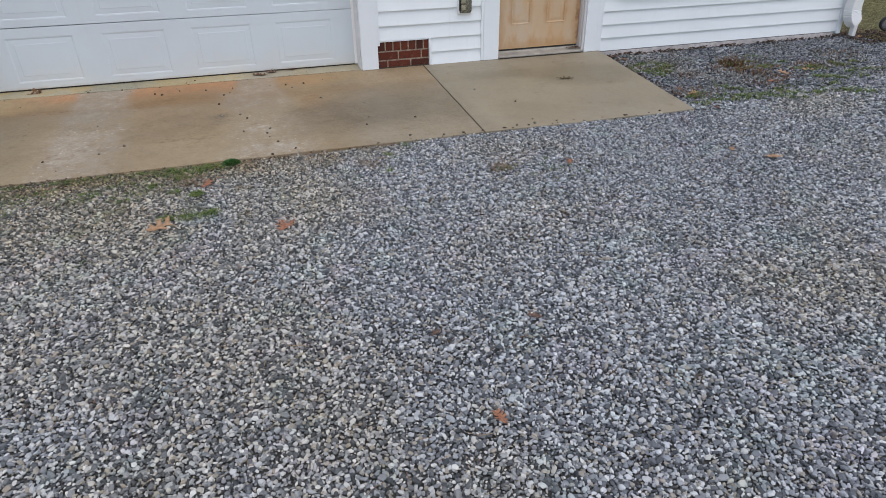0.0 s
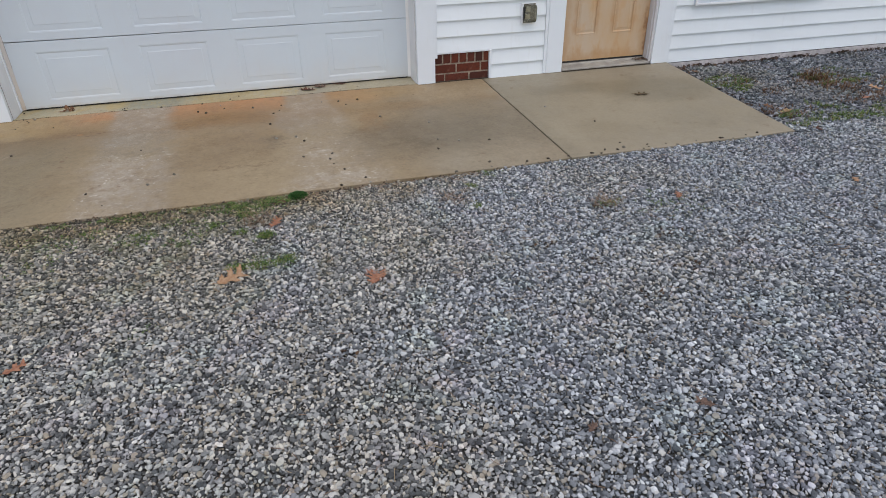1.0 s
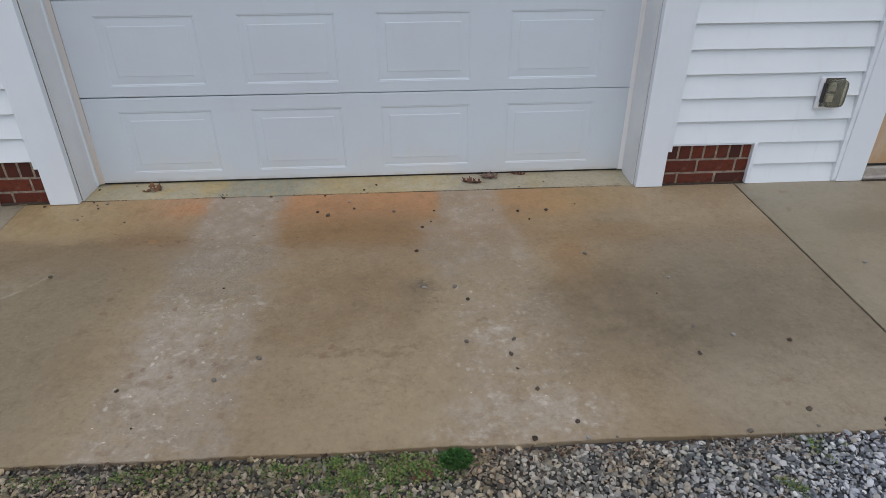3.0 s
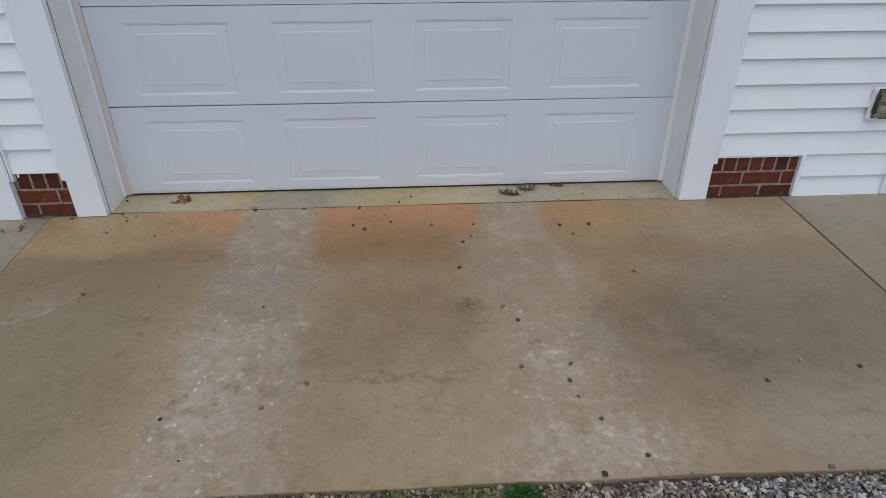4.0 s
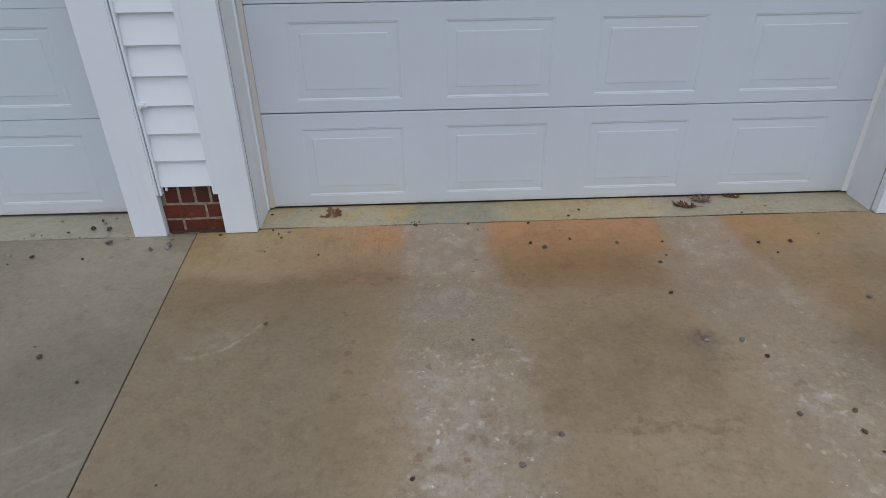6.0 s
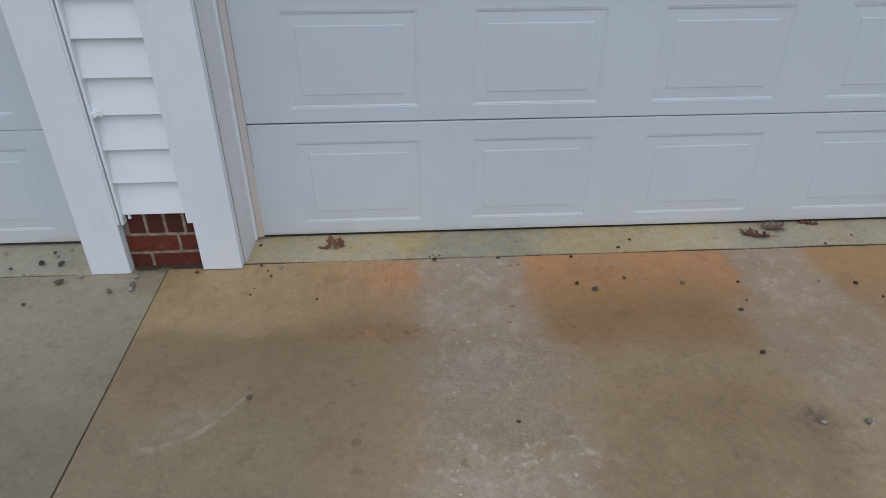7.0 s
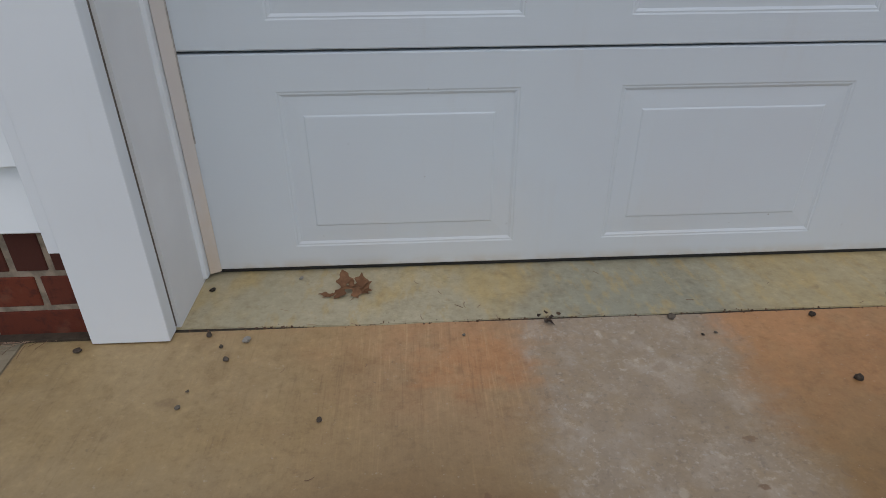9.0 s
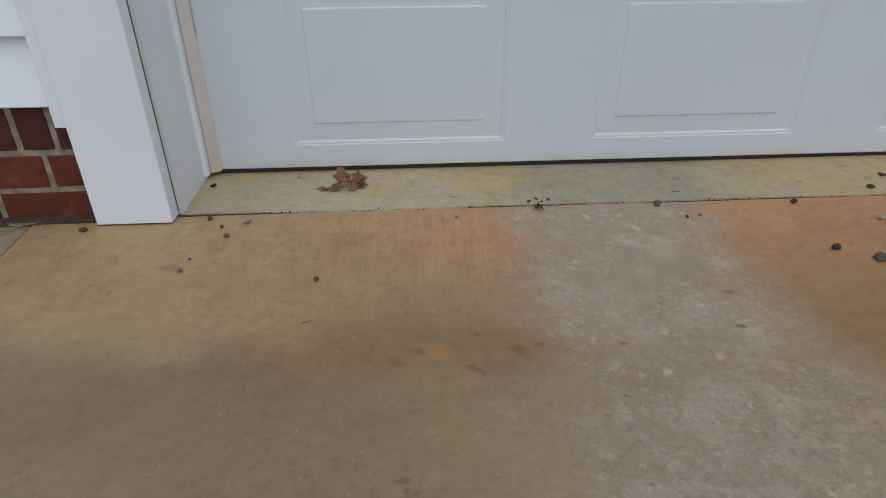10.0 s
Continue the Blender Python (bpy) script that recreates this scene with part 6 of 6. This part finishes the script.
def green_patches():
    rng = random.Random(5)
    bm = bmesh.new()
    edge_spots = ((-0.22, 3.69, 0.060, 0.030, 210), (-0.378, 3.676, 0.020, 0.018, 70), (-0.366, 3.585, 0.022, 0.020, 80), (-0.436, 3.715, 0.015, 0.010, 40), (-0.275, 3.328, 0.018, 0.016, 80), (-0.502, 3.501, 0.022, 0.016, 45), (-0.388, 3.394, 0.015, 0.018, 40),
                            (-0.624, 3.406, 0.050, 0.035, 50), (-0.852, 3.472, 0.055, 0.034, 90), (-1.084, 3.577, 0.060, 0.040, 60), (-0.862, 3.715, 0.08, 0.015, 60), (-1.00, 3.69, 0.08, 0.02, 60), (-1.28, 3.52, 0.10, 0.05, 60), (-0.262, 3.075, 0.050, 0.018, 75), (-0.200, 3.100, 0.030, 0.015, 40), (-0.29, 3.61, 0.07, 0.04, 50), (-0.36, 3.09, 0.05, 0.03, 45),
                            (0.752, 3.327, 0.02, 0.02, 25), (0.804, 3.562, 0.03, 0.02, 20), (1.38, 3.15, 0.04, 0.02, 30), (-0.55, 3.705, 0.06, 0.012, 45), (-0.70, 3.60, 0.09, 0.05, 60), (-0.384, 3.084, 0.035, 0.014, 40), (-1.25, 3.70, 0.05, 0.012, 30), (-0.458, 3.651, 0.03, 0.02, 45), (-0.35, 3.583, 0.04, 0.04, 35), (-0.291, 3.331, 0.015, 0.014, 40), (-1.24, 3.36, 0.06, 0.05, 50))
    side_spots = ((1.68, 3.05, 0.10, 0.06, 70), (-0.76, 2.74, 0.04, 0.04, 10), (3.42, 4.75, 0.16, 0.12, 235), (3.40, 3.93, 0.18, 0.09, 235), (3.62, 3.90, 0.16, 0.06, 168),
                            (4.0, 3.82, 0.30, 0.07, 212), (4.28, 4.60, 0.22, 0.12, 212), (4.55, 4.45, 0.20, 0.12, 179), (4.80, 4.15, 0.22, 0.09, 179), (4.60, 3.70, 0.2, 0.06, 70), (0.95, 3.68, 0.03, 0.02, 20), (5.3, 4.4, 0.3, 0.25, 168))
    for x, y, sx, sy, k in edge_spots + side_spots:
        knots = [(x + rng.gauss(0, sx), y + rng.gauss(0, sy)) for _ in range(max(3, k // 22))]
        for _ in range(k if x > -0.6 else int(0.7 * k)):
            if x > 3:
                kx, ky = rng.choice(knots)
                a, b = kx + rng.gauss(0, 0.045), ky + rng.gauss(0, 0.022)
            else:
                a, b = x + rng.gauss(0, sx), min(y + rng.gauss(0, sy), EDGE - 0.008)
            if x < 3:
                leaflets(bm, a, b, gravel_z(a, b) + 0.007, 4 if y > 3.66 else 3, 0.014, 0.0065, rng)
                if rng.random() < 0.55:
                    continue
            blades(bm, a, b, gravel_z(a, b) + 0.006, 3, 0.016 if y < 3.75 and x < 3 else 0.026, 0.012, 0.0038 if x < 3 else 0.0055, rng, 1.0)
    return tagged(link("green_weeds", bm, GREEN_BLADE), "sparse low green weeds growing through the gravel", "weeds", kind="stuff")


green_patches()


def dead_patches():
    rng = random.Random(15)
    bm = bmesh.new()
    for x, y, sx, sy, k in ((4.12, 4.60, 0.14, 0.10, 110), (4.45, 4.48, 0.20, 0.10, 70), (4.78, 4.45, 0.14, 0.08, 70), (5.05, 4.45, 0.12, 0.08, 60), (3.30, 4.05, 0.12, 0.08, 90), (3.45, 4.80, 0.16, 0.08, 60), (4.05, 4.12, 0.14, 0.05, 60), (4.30, 4.22, 0.10, 0.05, 60), (5.35, 4.75, 0.12, 0.08, 50), (3.62, 4.50, 0.08, 0.05, 40)):
        for _ in range(k):
            a, b = x + rng.gauss(0, sx), y + rng.gauss(0, sy)
            blades(bm, a, b, gravel_z(a, b) + 0.006, 2, 0.034, 0.012, 0.0055, rng, 1.0)
    return tagged(link("dead_weeds", bm, RUST_WEED), "low dead russet weeds between stones beside the wall", "weeds", kind="stuff")


dead_patches()


def straw_bits():
    """Dry stems and crumbs strewn on gravel, joints and sills."""
    rng = random.Random(9)
    bm = bmesh.new()

    def stem(x, y, z, ln, w):
        d = rng.uniform(0, 6.283)
        b = rng.uniform(-0.6, 0.6)
        prev = None
        for s in (0, 0.34, 0.67, 1.0):
            cx, cy = x + math.cos(d + b * s) * ln * s, y + math.sin(d + b * s) * ln * s
            o = Vector((-math.sin(d), math.cos(d), 0)) * w / 2
            top = Vector((cx, cy, z + w * 0.6))
            tri = [bm.verts.new(top - o - Vector((0, 0, w * 0.6))), bm.verts.new(top), bm.verts.new(top + o - Vector((0, 0, w * 0.6)))]
            if prev:
                bm.faces.new((prev[0], prev[1], tri[1], tri[0]))
                bm.faces.new((prev[1], prev[2], tri[2], tri[1]))
            prev = tri

    for _ in range(70):
        x, y = rng.uniform(-1.8, 1.0), rng.choice((rng.gauss(5.404, 0.005), rng.uniform(4.9, 5.38), rng.uniform(5.42, 5.58)))
        stem(x, y, (slab_z(y) if y < 5.39 else 0.001 + (y - 5.397) * 0.0175) + 0.0002, rng.uniform(0.006, 0.022), 0.0012)
    for _ in range(34):
        x, y = min(max(rng.gauss(-2.15, 0.06), -2.235), -2.01), rng.uniform(5.366, 5.392)
        stem(x, y, 0.004, rng.uniform(0.015, 0.045), 0.0013)
    for _ in range(80):
        x, y = rng.gauss(3.0, 0.05), rng.gauss(5.425, 0.016)
        stem(min(x, 3.03), y, 0.040, rng.uniform(0.01, 0.035), 0.004)
    for _ in range(500):
        x, y = rng.uniform(-1.2, 2.6), rng.uniform(1.2, 3.62)
        stem(x, y, gravel_z(x, y) + 0.012, rng.uniform(0.02, 0.06), 0.0022)
    for _ in range(110):
        x = rng.uniform(-0.2, 0.9)
        y = EDGE - abs(rng.gauss(0.02, 0.03)) - 0.01
        stem(x, y, gravel_z(x, y) + 0.012, rng.uniform(0.02, 0.05), 0.0025)
    return tagged(link("straw_litter", bm, STRAW), "fine dry stems and crumbs strewn over ground and joints", "litter", kind="stuff")


straw_bits()


def wall_litter():
    """Dark crumbs of leaves lying along the foot of the siding and in the bed by the downspout."""
    rng = random.Random(12)
    bm = bmesh.new()
    spots = [(rng.uniform(3.24, 6.0), 5.37 - abs(rng.gauss(0, 0.035))) for _ in range(240)]
    spots += [(rng.uniform(5.95, 6.7), rng.uniform(4.95, 5.45)) for _ in range(360)]
    spots += [(3.10 + 0.094 * (y - EDGE) + abs(rng.gauss(0, 0.03)), y) for y in (rng.uniform(3.9, 5.35) for _ in range(50))]
    spots = [(x, y, gravel_z(x, y), 1.0) for x, y in spots]
    for _ in range(420):
        x = rng.uniform(-1.9, 1.3)
        front = EDGE + 0.035 - 0.0106 * (x + 2.045)
        y = front - 0.012 - abs(rng.gauss(0, 0.010))
        spots.append((x, y, gravel_z(x, y) - 0.006, 0.32))
    for _ in range(320):
        x = rng.gauss(-0.85, 0.55) if rng.random() < 0.6 else rng.uniform(-1.7, 0.95)
        y = EDGE - 0.015 - abs(rng.gauss(0, 0.11))
        spots.append((x, y, gravel_z(x, y) + 0.002, 0.30))
    for _ in range(70):
        spots.append((3.02 - abs(rng.gauss(0, 0.06)), rng.uniform(5.395, 5.445), 0.030, 0.40))
    for _ in range(7):
        spots.append((rng.gauss(-1.150, 0.010), rng.gauss(5.392, 0.007), -0.004, 0.35))
    clumps = ((1.793, 3.104), (1.828, 2.649), (1.326, 3.118), (2.800, 3.051), (2.651, 2.740), (1.427, 2.533), (1.089, 2.690), (1.505, 2.810), (0.922, 2.842), (1.181, 2.388), (1.882, 2.145), (2.582, 3.139), (-0.040, 2.391), (-0.326, 3.449), (-0.953, 3.344), (2.70, 2.90))
    for cx, cy in clumps:
        for _ in range(16):
            x, y = rng.gauss(cx, 0.032), rng.gauss(cy, 0.024)
            spots.append((x, y, gravel_z(x, y) + 0.002, 0.42))
    for x, y, ground_z, size in spots:
        r, a = rng.uniform(0.008, 0.030) * size, rng.uniform(0, 6.283)
        z = ground_z + rng.uniform(0.004, 0.022)
        vs = []
        for k in range(5):
            an = a + k * 1.2566
            rr = r * rng.uniform(0.5, 1.0)
            vs.append(bm.verts.new((x + rr * math.cos(an), y + rr * math.sin(an) * 0.7, z + rng.uniform(-0.5, 0.7) * r)))
        c = bm.verts.new((x, y, z + 0.3 * r))
        for k in range(5):
            bm.faces.new((vs[k], vs[(k + 1) % 5], c))
    return tagged(link("leaf_litter", bm, LITTER), "crumbled brown leaf litter along the wall foot", "litter", kind="stuff")


wall_litter()


def lawn():
    """Short yellow-green grass beyond the house corner."""
    rng = random.Random(21)
    bm = bmesh.new()
    for _ in range(16000):
        x, y = rng.uniform(6.25, 10.0), rng.uniform(4.7, 9.0)
        if x - 0.35 * y < 4.35:
            continue
        blades(bm, x, y, -0.07, 1, 0.040, 0.01, 0.017, rng, 1.6)
    return tagged(link("lawn_grass", bm, LAWN), "short patchy yellow-green lawn grass", "grass", kind="stuff")


lawn()
